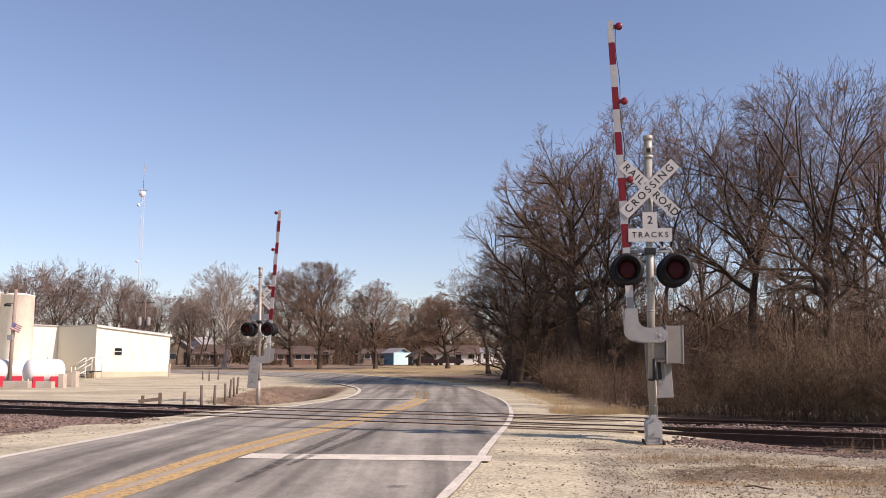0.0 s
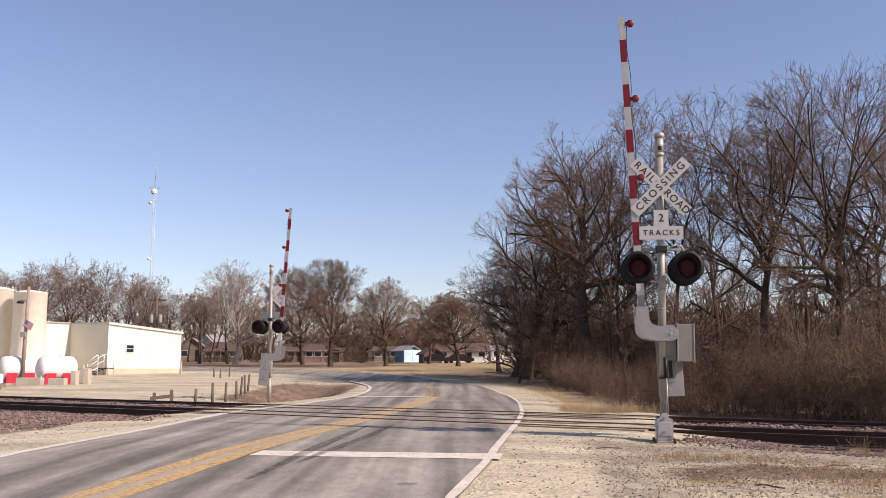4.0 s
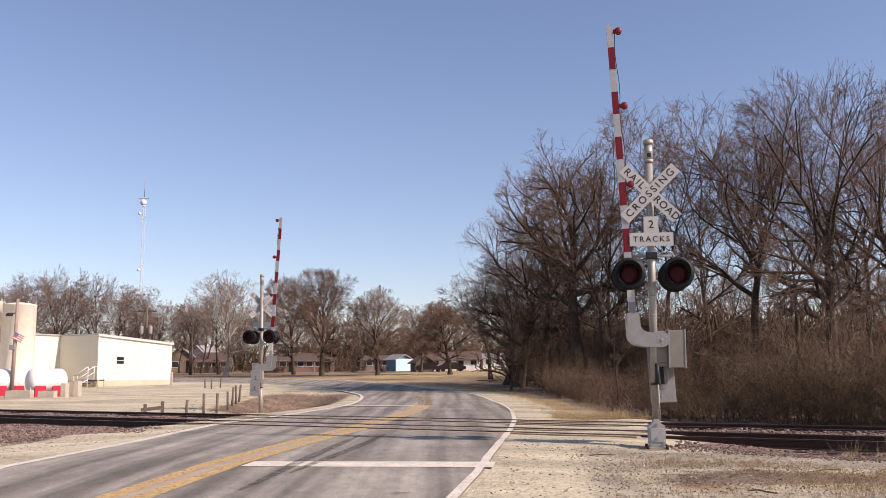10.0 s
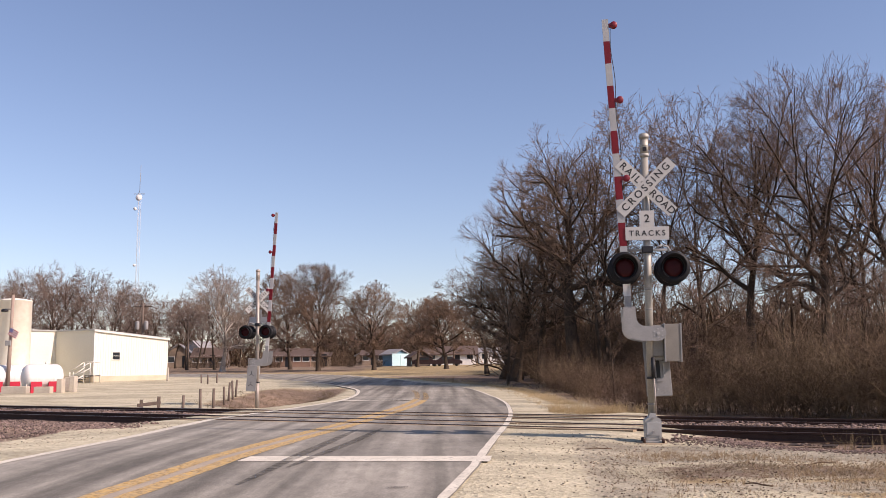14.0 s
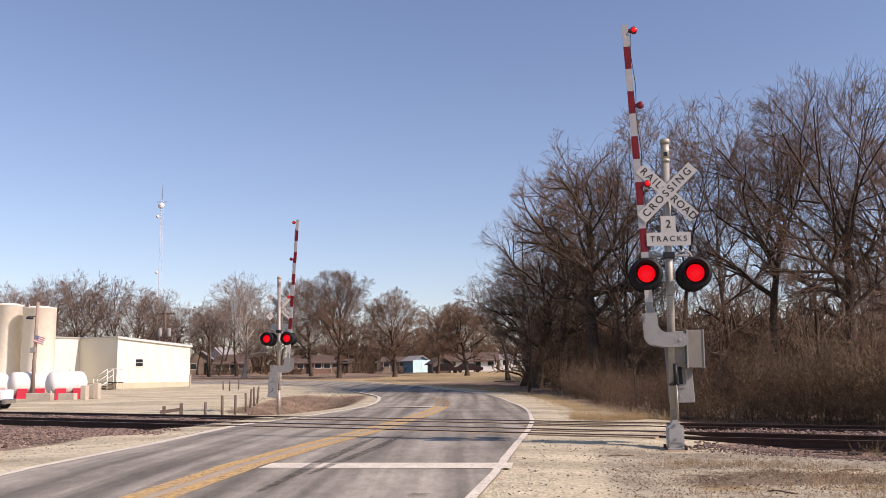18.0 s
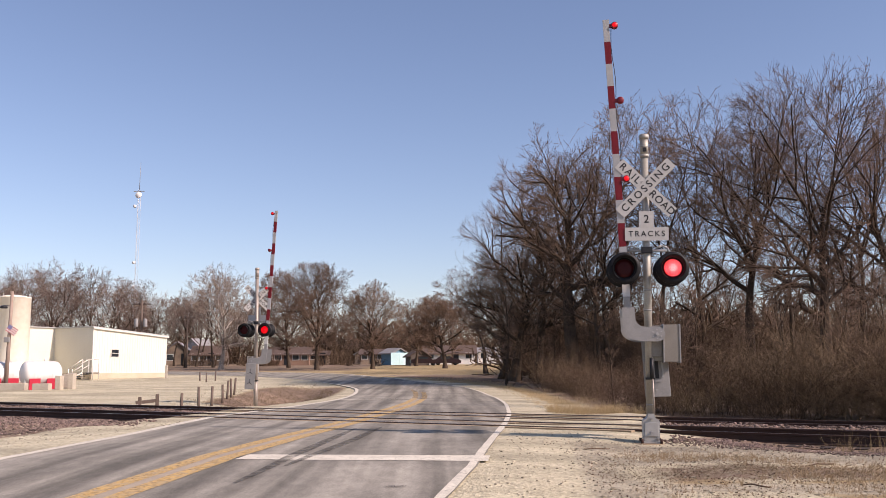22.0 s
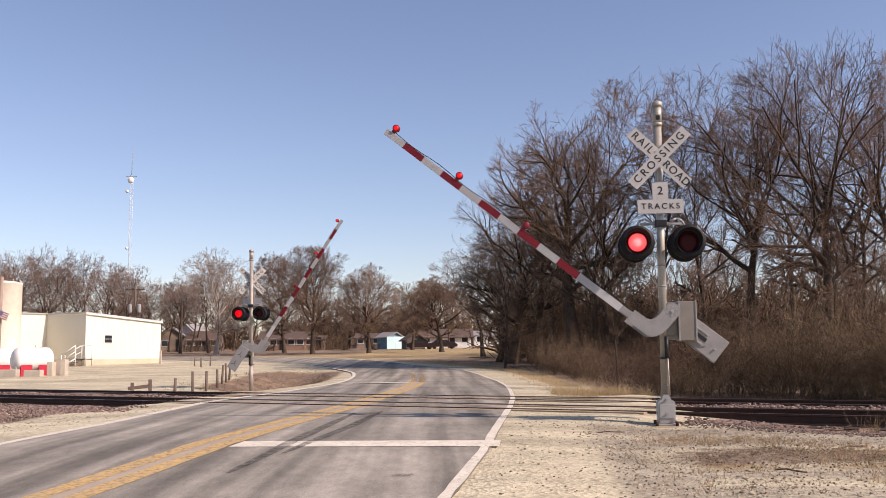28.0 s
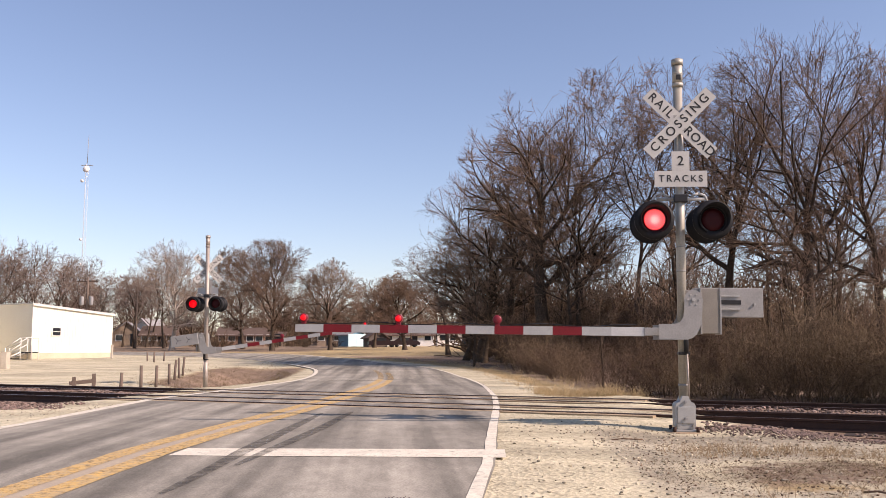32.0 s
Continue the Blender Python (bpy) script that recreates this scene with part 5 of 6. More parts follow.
metal_building()
stairs()
for x, y, r, h in [(-31.05, 66, 1.14, 6.3), (-33.7, 66.6, 1.0, 6.6), (-35.8, 66.2, 1.1, 6.8)]:
    silo(x, y, r, h)
for x, y in ((-22.95, 52.5), (-25.9, 54.0), (-28.9, 55.2)):
    tank(x, y, 0.04, 1.5, 0.7, 40)
for x, y, w, h in [(-23.7, 50.9, 1.4, 0.42), (-22.1, 50.8, 0.9, 0.38), (-21.4, 51.4, 0.3, 0.8), (-20.9, 51.9, 0.3, 0.9), (-21.6, 53, 0.35, 0.8), (-26.6, 51.3, 1.1, 0.42)]:
    block(x, y, ground_at(x, y) - 0.02, w, 0.5, h)


def yard_pole():
    x, y = -25.4, 53.5
    th = empty("flag_pole", Matrix.Translation((x, y, ground_at(x, y))), "wooden yard pole with a lamp and a small flag", "pole")
    part("pole", tubem((0, 0, -0.2), (0.08, 0, 5.7), 0.12, 0.09, n=10), M_pole, th)
    bm = bmesh.new()
    lathe(bm, [(0.0, 0.12), (0.14, 0.1), (0.22, 0.0), (0.18, -0.06), (0.0, -0.06)], 14, pose(-0.3, -0.15, 4.75))
    tube(bm, (0, 0, 4.85), (-0.3, -0.15, 4.85), 0.03, n=6)
    part("yard_lamp", bm, M_dark, th)
    part("meter_box", boxm(-0.16, 0.16, -0.26, -0.1, 2.7, 3.0, 0.03), M_galv, th)
    fl = part("flag", boxm(0.0, 0.02, -0.01, 0.01, -0.42, 0.0), M_flagred, th, "small faded striped flag", at=pose(0.1, -0.14, 3.75, 0, 25, 0))
    for k in range(7):
        part("flag_stripe", boxm(0.0, 0.6, -0.012, 0.012, -0.06 * k - 0.055, -0.06 * k), M_flagred if k % 2 == 0 else M_housewhite, fl)
    part("canton", boxm(0.0, 0.24, -0.016, 0.016, -0.23, 0.0), M_flagblue, fl)
    return th, fl


yard, flag = yard_pole()


def lorry():
    x, y = -21.5, 42.0
    th = empty("truck", Matrix.Translation((x, y, ground_at(x, y))) @ pose(0, 0, 0, 0, 0, 4) @ Matrix.Diagonal((0.62, 0.62, 0.62, 1)), "white truck parked in the gravel yard", "truck")
    part("cab", boxm(-2.2, -0.6, -1.0, 1.0, 0.75, 2.35, 0.15), M_truck, th)
    part("bonnet", boxm(-0.7, 0.75, -0.95, 0.95, 0.65, 1.45, 0.18), M_truck, th)
    part("windscreen", boxm(-0.62, -0.56, -0.85, 0.85, 1.5, 2.2, 0.03), M_glass, th)
    part("side_window", boxm(-1.7, -0.8, -1.02, -0.98, 1.55, 2.15, 0.02), M_glass, th)
    part("bumper", boxm(0.7, 0.9, -1.0, 1.0, 0.4, 0.75, 0.05), M_chrome, th)
    part("box_body", boxm(-6.5, -2.3, -1.15, 1.15, 0.8, 3.0, 0.05), M_truck, th)
    part("mirror", boxm(-0.75, -0.65, -1.3, -1.1, 1.5, 1.95, 0.03), M_dark, th)
    for wx in (0.1, -3.2, -5.4):
        for wy in (-1.0, 0.8):
            bm = bmesh.new()
            lathe(bm, [(0.0, 0.0), (0.2, 0.0), (0.42, 0.0), (0.46, 0.04), (0.46, 0.2), (0.42, 0.24), (0.0, 0.24)], 20, pose(wx, wy + 0.2, 0.46, 90, 0, 0))
            w = part("wheel", bm, M_rubber, th)
            bm = bmesh.new()
            lathe(bm, [(0.0, 0.25), (0.22, 0.25), (0.25, 0.2)], 16, pose(wx, wy + 0.2, 0.46, 90, 0, 0))
            part("rim", bm, M_chrome, w)
    return th


lorry()


# ---- tower, poles, fence ----
def radio_tower():
    x, y = -50.6, 150.0
    th = empty("radio_tower", Matrix.Translation((x, y, ground_at(x, y))), "slender grey lattice radio mast with dishes", "tower")
    bm = bmesh.new()
    legs = [Vector((0.32 * math.cos(a), 0.32 * math.sin(a), 0)) for a in (0.5, 0.5 + 2.094, 0.5 + 4.189)]
    top = 29.5
    for l in legs:
        tube(bm, l, l * 0.8 + Vector((0, 0, top)), 0.022, n=5)
    n = 34
    for k in range(n):
        for i in range(3):
            tube(bm, legs[i] + Vector((0, 0, top * k / n)), legs[(i + 1) % 3] + Vector((0, 0, top * (k + 1) / n)), 0.012, n=4, caps=False)
    part("lattice", bm, M_tower, th)
    part("whip", tubem((0, 0, top), (0.1, 0, top + 4.8), 0.05, 0.03, n=5), M_galv, th)
    part("cross_bar", boxm(-0.9, 0.9, -0.05, 0.05, top - 0.3, top - 0.2), M_galv, th)
    for z, s, dx in ((top - 1.1, 0.55, 0.2), (top - 3.0, 0.28, -0.35), (top - 12.5, 0.24, -0.2), (top - 16.5, 0.2, -0.1)):
        bm = bmesh.new()
        lathe(bm, [(0.0, 0.0), (s * 0.7, 0.1), (s, 0.3), (s * 0.9, 0.45), (0.0, 0.5)], 16, pose(dx, -0.6, z, 80, 0, 0))
        part("dish", bm, M_tank, th, "white dish aerial")
    return th


radio_tower()


def utility_pole(x, y, h, transformers=0):
    th = empty("utility_pole", Matrix.Translation((x, y, ground_at(x, y) - 0.1)), "weathered wooden utility pole with crossarm", "utility pole", "utility poles")
    part("pole", tubem((0, 0, 0), (0, 0, h), 0.15, 0.11, n=8), M_wood, th)
    part("crossarm", boxm(-1.1, 1.1, -0.06, 0.06, h - 0.5, h - 0.38), M_wood, th)
    for k in range(transformers):
        dx = -0.5 + 1.0 * k
        bm = bmesh.new()
        lathe(bm, [(0.0, 0.0), (0.2, 0.0), (0.22, 0.1), (0.22, 0.8), (0.18, 0.9), (0.0, 0.95)], 14, pose(dx, -0.2, h - 3.0))
        part("transformer", bm, M_galv, th, "grey cylindrical transformer")
    for k in (-0.9, -0.3, 0.3, 0.9):
        part("insulator", tubem((k, 0, h - 0.38), (k, 0, h - 0.2), 0.05, n=6), M_dark, th)
    return th


utility_pole(-33.6, 102, 8.1, 2)
utility_pole(-36.2, 130, 7.6, 0)
utility_pole(2.0, 150, 8.2, 0)

for x, y, h, lean in [(-9.24, 32.7, 0.58, 2), (-8.91, 33.8, 0.72, -1), (-8.78, 35.2, 0.74, 1), (-9.5, 40.0, 0.80, -2), (-9.9, 42.5, 0.85, 4), (-10.0, 43.8, 0.9, -3),
                      (-10.25, 45.5, 0.85, 5), (-16.05, 62.7, 0.65, 0), (-16.1, 65.4, 0.7, 2), (-17.2, 65.4, 0.6, -2)]:
    tagged(part("fence_post", tubem((0, 0, -0.25), (0, 0, h), 0.055, 0.05, n=9), M_wood, at=Matrix.Translation((x, y, ground_at(x, y))) @ pose(0, 0, 0, lean * 0.6, lean, 0)),
           "weathered wooden fence post at the yard's edge", "fence post", "fence posts")


def bumper_rail():
    x, y = -10.6, 33.3
    th = empty("timber_barrier", Matrix.Translation((x, y, ground_at(x, y))) @ pose(0, 0, 0, 0, 0, 18), "low timber barrier of two posts and a rail", "barrier")
    for s in (-0.3, 0.3):
        part("post", boxm(s - 0.06, s + 0.06, -0.06, 0.06, -0.2, 0.42 + 0.1 * (s > 0), 0.01), M_wood, th)
    part("rail_beam", boxm(-0.42, 0.4, -0.05, 0.05, 0.2, 0.32, 0.01, pose(0, 0, 0, 0, -6, 0)), M_wood, th)
    return th


bumper_rail()
block(-21.9, 73, ground_at(-21.9, 73), 0.16, 0.16, 1.05, "bollard", "pale upright bollard by the building", "bollard")


# ---- houses ----
def house(x, y, w, d, h, roof_h, wall_mat, roof_mat, label, yaw=0, gable_front=False, windows=3, door=True, name="house"):
    x, y, h, roof_h = x * 1.12, y * 1.13, h * 0.84, roof_h * 0.78
    z = ground_at(x, y) - 0.1
    th = empty(name, Matrix.Translation((x, y, z)) @ pose(0, 0, 0, 0, 0, yaw), label, name.replace("_", " "), "houses along the far street")
    part("wall", boxm(-w / 2, w / 2, -d / 2, d / 2, 0, h), wall_mat, th)
    bm = bmesh.new()
    e = 0.4
    if gable_front:
        plate(bm, [(-w / 2, h), (w / 2, h), (0, h + roof_h)], -d / 2, d / 2)
        part("gable", bm, wall_mat, th)
        bm = bmesh.new()
        k = roof_h / (w / 2)
        plate(bm, [(-w / 2 - e, h - e * k), (0, h + roof_h), (w / 2 + e, h - e * k), (w / 2 + e, h - e * k + 0.16), (0, h + roof_h + 0.18), (-w / 2 - e, h - e * k + 0.16)], -d / 2 - e, d / 2 + e)
    else:
        k = roof_h / (d / 2)
        plate(bm, [(-d / 2, h), (d / 2, h), (0, h + roof_h)], -w / 2, w / 2, pose(0, 0, 0, 0, 0, 90))
        part("gable", bm, wall_mat, th)
        bm = bmesh.new()
        plate(bm, [(-d / 2 - e, h - e * k), (0, h + roof_h), (d / 2 + e, h - e * k), (d / 2 + e, h - e * k + 0.16), (0, h + roof_h + 0.18), (-d / 2 - e, h - e * k + 0.16)],
              -w / 2 - e, w / 2 + e, pose(0, 0, 0, 0, 0, 90))
    part("roof", bm, roof_mat, th)
    for i in range(windows):
        wx = -w / 2 + w * (i + 0.5) / windows
        if door and i == windows // 2:
            part("door", boxm(wx - 0.45, wx + 0.45, -d / 2 - 0.05, -d / 2, 0.1, 2.1), M_dark, th)
        else:
            f = part("window", boxm(wx - 0.6, wx + 0.6, -d / 2 - 0.05, -d / 2, 0.9, 2.0), M_housewhite, th)
            part("pane", boxm(wx - 0.5, wx + 0.5, -d / 2 - 0.08, -d / 2 - 0.04, 1.0, 1.9), M_glass, f)
    return th


house(-22.8, 136, 7.3, 6, 2.2, 1.5, M_brick, M_shingle, "long brick ranch house with a brown shingle roof", 3, windows=5)
house(-18.2, 137, 3.0, 5, 2.0, 0.8, M_tan, M_shingle, "tan house extension behind a shade tree", 0, windows=2)
house(-12.0, 158, 6.0, 6, 2.2, 1.8, M_tan, M_shinglegrey, "white house with a grey roof behind trees", 0, True, 2)
house(-10.8, 146, 4.2, 5, 2.2, 1.0, M_tan, M_shingle, "tan clapboard house with a porch", 0, windows=3)
sh = house(-6.9, 134, 2.6, 3.2, 2.4, 0.9, M_blue, M_shinglegrey, "blue shed with a pale teal front and grey roof", -45, False, 0, False, "shed")
part("front_wall", boxm(1.7, 1.76, -2.2, 2.2, 0.0, 2.1), M_teal, sh)
part("door", boxm(1.74, 1.80, -0.4, 0.5, 0.0, 1.8), M_teal, sh)
house(-3.3, 128, 2.9, 4, 1.9, 1.2, M_brownwall, M_shingle, "brown gabled garden shed", 14, True, 0, False, "shed")
house(1.4, 138, 8.5, 6, 2.2, 1.6, M_housewhite, M_shingle, "white house with a brown roof and carport", 0, windows=4)
house(9.2, 142, 7.5, 6, 2.5, 0.9, M_housewhite, M_shinglegrey, "low white house beyond the wood", 0, windows=4)
house(-41.1, 142, 4.6, 6, 2.8, 2.2, M_tan, M_shinglegrey, "small gabled house with pale front", 10, True, 2)
house(-40.0, 150, 4.2, 6, 3.4, 2.4, M_housewhite, M_shinglegrey, "tall white gabled house among trees", -14, True, 2)
house(-34.6, 136, 5.2, 6, 2.2, 1.8, M_brownwall, M_shingle, "long low house with a dark brown roof", 4, windows=4)
house(13.8, 92, 5, 5, 3.4, 1.6, M_housewhite, M_shinglegrey, "white house glimpsed through the wood", 20, True, 2)


def parked_car(x, y, yaw, mat, label):
    x, y = x * 1.12, y * 1.13
    th = empty("parked_car", Matrix.Translation((x, y, ground_at(x, y))) @ pose(0, 0, 0, 0, 0, yaw), label, "car", "parked cars")
    bm = bmesh.new()
    plate(bm, [(-2.2, 0.35), (2.2, 0.35), (2.25, 0.75), (1.9, 0.92), (1.15, 0.98), (0.6, 1.42), (-1.0, 1.45), (-1.7, 1.0), (-2.2, 0.92)], -0.85, 0.85)
    part("body", bm, mat, th)
    part("side_window", boxm(-0.9, 0.5, -0.87, -0.84, 1.02, 1.36), M_glass, th)
    for wx in (-1.35, 1.35):
        for wy in (-0.8, 0.62):
            bm = bmesh.new()
            lathe(bm, [(0.0, 0.0), (0.3, 0.0), (0.33, 0.03), (0.33, 0.17), (0.0, 0.2)], 16, pose(wx, wy + 0.19, 0.33, 90, 0, 0))
            w = part("wheel", bm, M_rubber, th)
    return th


parked_car(-2.2, 124.5, 4, M_carblack, "dark car parked on the grass beside a shed")
parked_car(0.9, 126, 0, M_carblack, "dark car parked on the grass before a house")
parked_car(-33.5, 158, 0, M_carblack, "dark car parked by a brick house")


# ---- loose stones and grass ----
def stone_mesh(seed):
    r = np.random.default_rng(seed)
    bm = bmesh.new()
    bmesh.ops.create_icosphere(bm, subdivisions=1, radius=1.0)
    for v in bm.verts:
        v.co *= r.uniform(0.7, 1.2)
        v.co.z *= 0.75
    v = np.array([tuple(q.co) for q in bm.verts])
    f = np.array([[q.index for q in p.verts] for p in bm.faces])
    bm.free()
    return v, f


def scatter(name, places, sizes, material, label, category, seed):
    r = np.random.default_rng(seed)
    protos = [stone_mesh(s) for s in range(6)]
    groups = []
    for (x, y, z), s in zip(places, sizes):
        v, f = protos[r.integers(6)]
        a = r.uniform(0, 6.28)
        c, q = math.cos(a), math.sin(a)
        w = v * s * r.uniform(0.7, 1.3, 3)
        w = np.stack([w[:, 0] * c - w[:, 1] * q, w[:, 0] * q + w[:, 1] * c, w[:, 2]], 1) + (x, y, z)
        groups.append((w, f))
    ob = new(name, joined(name, groups, material))
    for p in ob.data.polygons:
        p.use_smooth = False
    return tagged(ob, label, category, kind="stuff")


def ground_many(x, y):
    return ground_z(x, y, road_offset(x, y))


rs = np.random.default_rng(77)
N_BAL = 10000
s, c = rs.uniform(-32, 14, N_BAL), rs.choice([0, 1], N_BAL, p=[0.62, 0.38])
c = np.where(c == 0, rs.uniform(14.9, 17.3, N_BAL), rs.uniform(16.6, 23.6, N_BAL))
x, y = s * TRACK_D.x + c * TRACK_N.x, s * TRACK_D.y + c * TRACK_N.y
o = road_offset(x, y)
rail_d = np.min(np.abs(np.stack([c - t - g for t in TRACK_C for g in (-0.7175, 0.7175)])), 0)
ok = (np.abs(o) > np.where(o < 0, 5.4, 7.3) + 0.5 * np.sin(s * 3)) & (rail_d > 0.12)
x, y = x[ok], y[ok]
xl, yl = rs.uniform(-16, -8.2, 7500), rs.uniform(16.6, 31, 7500)
ok = (xl * TRACK_N.x + yl * TRACK_N.y < 17.3) & (xl < -8.35 - 0.12 * np.abs(yl - 22) + 0.25 * np.sin(yl * 2.3))
# strip between the two tracks
sm, cm = rs.uniform(-34, 16, 5000), rs.uniform(19.2, 20.45, 5000)
xm, ym = sm * TRACK_D.x + cm * TRACK_N.x, sm * TRACK_D.y + cm * TRACK_N.y
om = road_offset(xm, ym)
km = np.abs(om) > np.where(om < 0, 5.2, 7.0)
# shoulder of the track bed before the near signal
xr, nr = rs.uniform(3.7, 10, 6000), rs.uniform(14.9, 16.7, 6000)
yr = (nr - xr * TRACK_N.x) / TRACK_N.y
kr = xr > 4.8 - 0.25 * (nr - 13) + 0.35 * np.sin(nr * 2.7) + rs.exponential(0.5, 6000)
x, y = np.concatenate([x, xl[ok], xm[km], xr[kr]]), np.concatenate([y, yl[ok], ym[km], yr[kr]])
z = ground_many(x, y)
scatter("ballast", np.column_stack([x, y, z + 0.012]), rs.uniform(0.018, 0.042, len(x)) * np.where((x > 3) & (y < 16), 0.48, 1), M_ballast, "reddish brown crushed stone ballast beside the rails", "ballast", 3)
N_PEB = 30000
x, y = rs.uniform(-13, 10.5, N_PEB), rs.uniform(8.3, 30, N_PEB)
o = road_offset(x, y)
n = x * TRACK_N.x + y * TRACK_N.y
bare = np.exp(-((y - 11.8) / 0.8) ** 4) * (x > 2.6)
ok = (np.abs(o) > 3.9) & (n < 16.3) & (rs.random(N_PEB) > 0.75 * bare) & (rs.random(N_PEB) < np.where(o > 5.0, 1.0, 0.35))
x, y = x[ok], y[ok]
scatter("gravel", np.column_stack([x, y, ground_many(x, y) + 0.004]), rs.uniform(0.006, 0.022, len(x)) * np.where(rs.random(len(x)) < 0.05, 1.6, 1), M_pebble,
        "pale loose limestone gravel on the shoulder", "gravel", 4)

N_LIT = 3800
x, y = rs.uniform(1.8, 10, N_LIT), rs.uniform(8.6, 16.5, N_LIT)
o, n = road_offset(x, y), x * TRACK_N.x + y * TRACK_N.y
ok = (o > 4.6) & (n < 15.6) & (rs.random(N_LIT) < np.where(np.abs(y - 11.8) < 1.2, 1.0, 0.5))
x, y = x[ok], y[ok]
scatter("leaf_debris", np.column_stack([x, y, ground_many(x, y) + 0.006]), rs.uniform(0.004, 0.014, len(x)), M_debris, "dark dead leaves and bits of bark on the gravel", "leaf debris", 7)


def stick(x, y, length, yaw):
    """A fallen, slightly bent twig lying on the ground."""
    bm = bmesh.new()
    pts = [Vector((-length / 2, 0, 0.012)), Vector((-length / 6, 0.03 * length, 0.03)), Vector((length / 5, -0.04 * length, 0.022)), Vector((length / 2, 0.05 * length, 0.012))]
    for a, b in zip(pts, pts[1:]):
        tube(bm, a, b, 0.011, 0.008, n=6)
    ob = part("fallen_stick", bm, M_debris, at=Matrix.Translation((x, y, ground_at(x, y))) @ pose(0, 0, 0, 0, 0, yaw))
    return tagged(ob, "dark fallen stick lying on the gravel", "stick", "fallen sticks")


for x, y, length, yaw in ((4.35, 16.35, 0.6, -35), (2.5, 14.8, 0.45, 10), (6.3, 15.6, 0.7, -20), (5.2, 12.6, 0.5, 25), (3.6, 10.6, 0.35, -50), (6.9, 16.2, 0.5, 15)):
    stick(x, y, length, yaw)


def grass(name, x, y, h, material, label, seed, blades=7, lay=(0.1, 0.8), width=0.0035, npts=3):
    r = np.random.default_rng(seed)
    n = len(x)
    z = ground_many(x, y)
    X, Y, Zb, Hh = (np.repeat(q, blades) for q in (x, y, z, h))
    m = len(X)
    a = r.uniform(0, 2 * np.pi, m)
    lean = r.uniform(*lay, m)
    hb = Hh * r.uniform(0.5, 1.1, m)
    b = np.stack([X + r.normal(0, 0.05, m), Y + r.normal(0, 0.05, m), Zb - 0.02], 1)
    d = np.stack([np.cos(a) * lean, np.sin(a) * lean, np.ones(m)], 1)
    P, R = grow(r, b, d, hb, np.full(m, width), npts, 0.15, -0.12, 0.35)
    return tagged(new(name, joined(name, [tubes(P, R, 3)], material)), label, "dry grass", kind="stuff")


gx, gy = rs.normal(-7.6, 1.4, 1900), rs.normal(45.5, 4.5, 1900)
ok = road_offset(gx, gy) < -4.2
grass("bank_grass", gx[ok], gy[ok], rs.uniform(0.06, 0.22, ok.sum()), M_weed, "short brown grass on the ditch bank", 12, 5)
gx, gy = rs.uniform(1.6, 12, 5200), rs.uniform(8.4, 16, 5200)
n = gx * TRACK_N.x + gy * TRACK_N.y
o = road_offset(gx, gy)
patch = np.sin(gx * 1.1 + 0.7 * gy) + np.sin(gy * 2.1 - 0.5 * gx) + 0.25 * (gx - 3)
ok = (o > 5.6) & (n < 14.2) & (patch > 0.35 + rs.normal(0, 0.5, 5200))
grass("dry_grass", gx[ok], gy[ok], rs.uniform(0.04, 0.15, ok.sum()), M_verge, "short dry grass tufts in the gravel verge", 5)
cx, cn, cw = rs.uniform(2.2, 7.5, 60), rs.choice([11.8, 11.8, 11.8, 9.9], 60) + rs.normal(0, 0.4, 60), rs.uniform(0.2, 0.5, 60)
k = rs.integers(0, 60, 6200)
gx, gn = cx[k] + rs.normal(0, 1.2, 6200) * cw[k], cn[k] + rs.normal(0, 0.6, 6200) * cw[k]
gy = gn
ok = road_offset(gx, gy) > 5.2
grass("weed_mat", gx[ok], gy[ok], rs.uniform(0.03, 0.09, ok.sum()), M_weed, "flattened brown weeds matted on the gravel verge", 15, 6, (0.8, 4.0), 0.0028, 2)
k = rs.integers(0, 26, 900)
s, c = (-12.6 + 4.6 * rs.random(26) ** 1.3)[k] + rs.normal(0, 0.22, 900), rs.uniform(23.4, 25.2, 26)[k] + rs.normal(0, 0.2, 900)
gx, gy = s * TRACK_D.x + c * TRACK_N.x, s * TRACK_D.y + c * TRACK_N.y
ok = road_offset(gx, gy) > 4.6
grass("tall_dry_grass", gx[ok], gy[ok], rs.uniform(0.10, 0.40, ok.sum()), M_straw, "tall dry grass along the wood's edge", 6, 6)
gy = rs.uniform(27, 70, 900)
gx = np.interp(gy, ROAD[:, 1], ROAD[:, 0]) + rs.uniform(4.6, 7.5, 900) + 0.5 * np.sin(gy * 1.7)
grass("roadside_grass", gx, gy, rs.uniform(0.08, 0.32, 900), M_straw, "tan dry grass along the bend", 8, 5)
s, c = rs.uniform(-2.0, 4, 80), rs.normal(16.2, 0.35, 80)
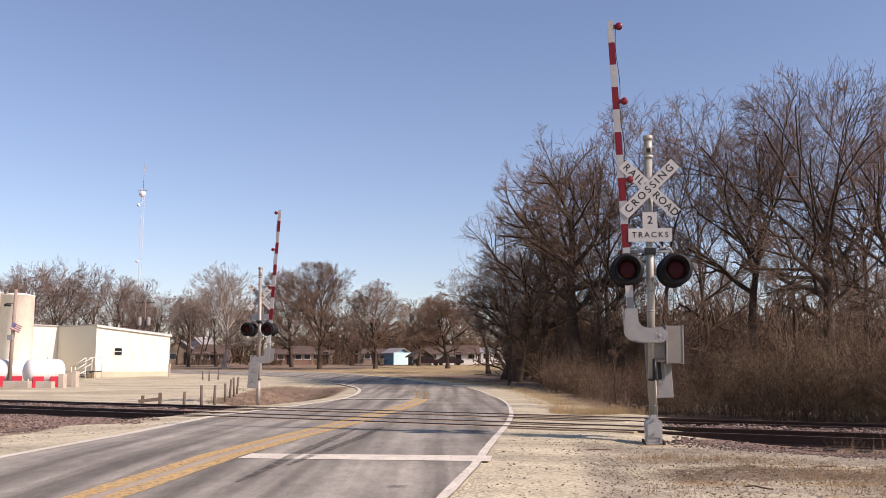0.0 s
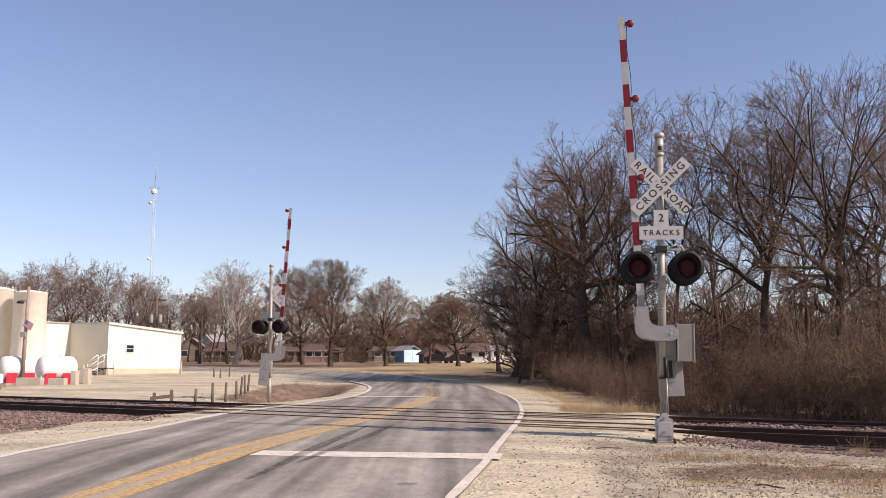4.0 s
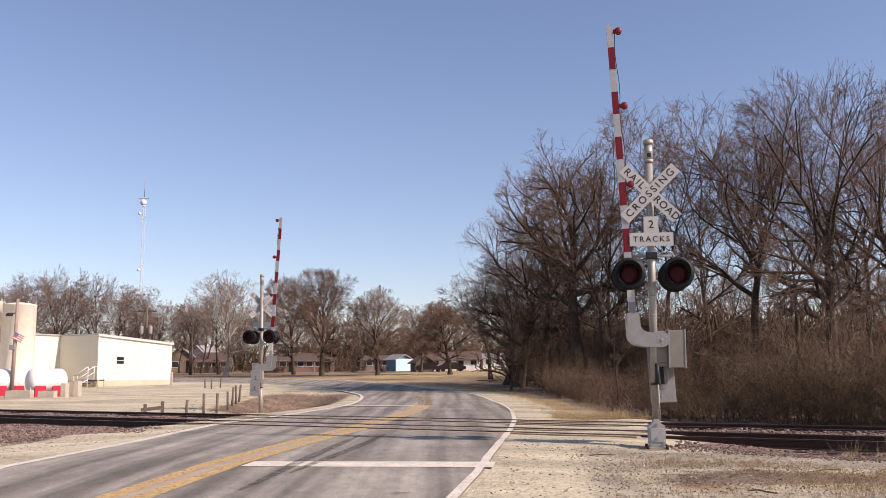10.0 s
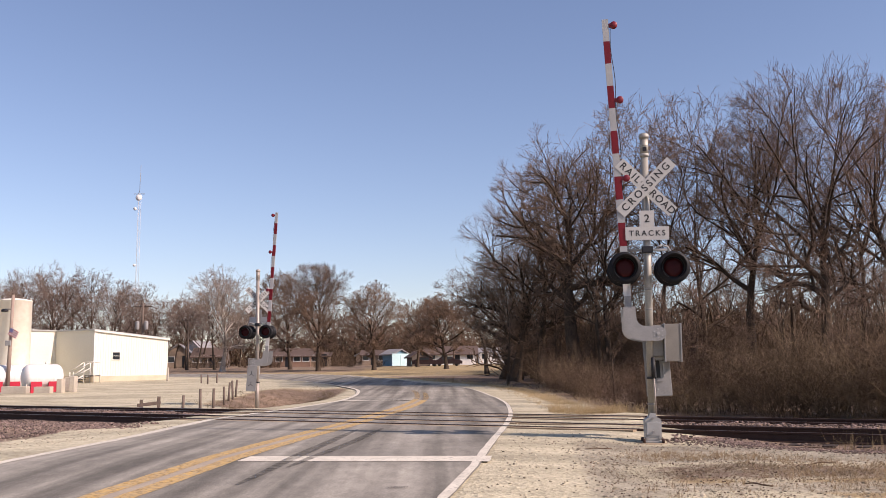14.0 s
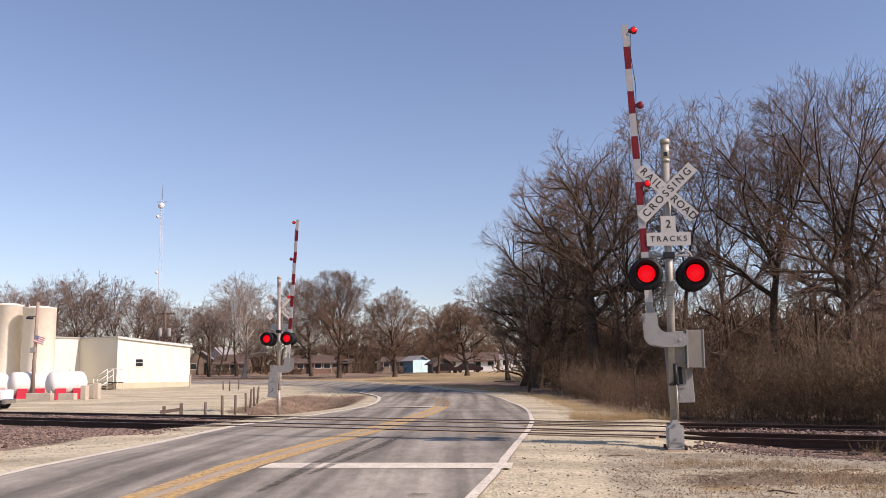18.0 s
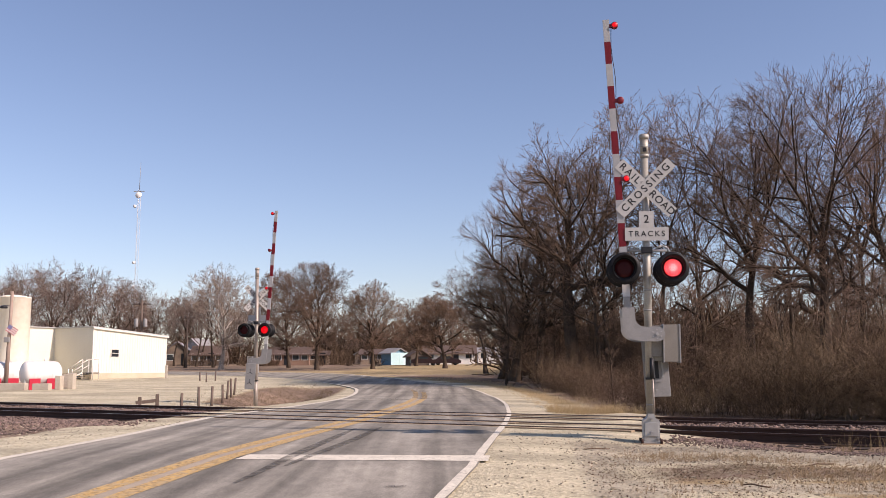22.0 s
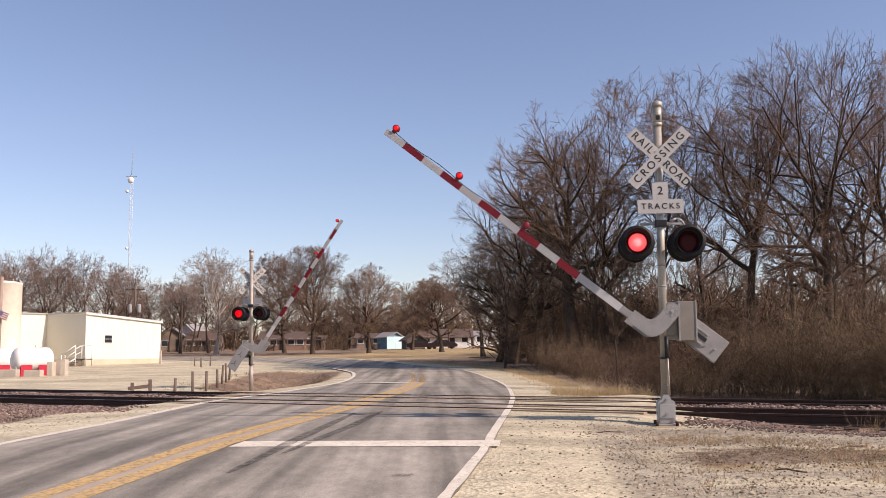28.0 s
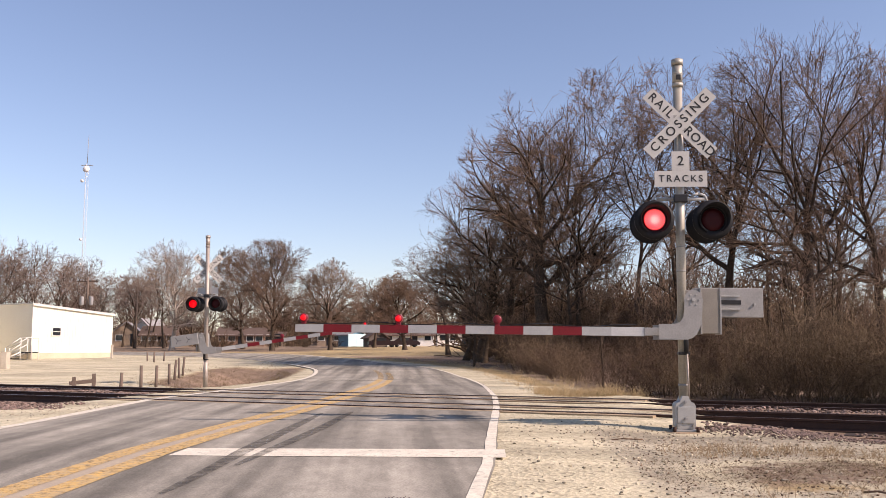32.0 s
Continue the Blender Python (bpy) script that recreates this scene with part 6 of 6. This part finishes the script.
grass("track_weeds", s * TRACK_D.x + c * TRACK_N.x, s * TRACK_D.y + c * TRACK_N.y, rs.uniform(0.2, 0.55, 80), M_weed, "tall dry weeds beside the rails", 9, 4)


# ---- moving things ----
# times at which the flashers change over; the right one lights first
CHANGES = [16.95, 17.2, 17.57, 18.03, 18.8, 19.33, 20.2, 20.9, 21.6, 22.2, 23.03, 23.63, 24.43, 25.03, 25.8, 26.4, 27.1, 27.68, 28.55, 29.13, 29.9, 30.55, 31.37, 31.97]
NEAR_ARM = [(0, 86.9), (23.9, 86.9), (24.2, 86.5), (24.6, 83.4), (25, 78.6), (25.5, 71.2), (26.5, 58.5), (27.5, 45), (28, 38.2), (28.5, 31.6), (29, 25), (29.5, 18.4), (30, 12), (30.5, 6.4),
            (30.85, 2.6), (31.2, 0.6), (31.6, 0.2), (32, 0.2)]
FAR_ARM = [(0, 86), (24.1, 86), (24.5, 85), (25, 81), (26.2, 71), (27.5, 60.5), (28, 56), (28.5, 49), (29, 41.5), (29.5, 34.5), (30.5, 20.5), (31.2, 12), (32, 7.5)]


def motions():
    for ob, phase, off, on in FLASH:
        # at a change both arrays glow for an instant, without their bright points
        point = ob.name.startswith("led_points")
        rows = [(0, off)]
        state = False
        for k, t in enumerate(CHANGES):
            lit = phase == "steady" or (phase == "right") == (k % 2 == 0)
            if lit != state:
                f = round(t * FPS) - (1 if lit != point and not ob.name.startswith("arm_lamp") else 0)
                rows += [((f - 1) / FPS, on if state else off), (f / FPS, on if lit else off)]
                state = lit
        if rows[-1][0] < 32:
            rows.append((32, on if state else off))
        walk(ob, rows)
    for (ob, side, hx, hz), keys in zip(ARMS, (NEAR_ARM, FAR_ARM)):
        # the arm lies level at 0 degrees and stands up at 90
        walk(ob, [(t, pose(hx, 0, hz) @ Matrix.Rotation(radians(a) * -side, 4, "Y")) for t, a in keys])
    walk(flag, [(t / 2, pose(0.1, -0.14, 3.75, 0, 25 + 9 * math.sin(t * 1.9), 12 * math.sin(t * 1.3))) for t in range(65)])


motions()
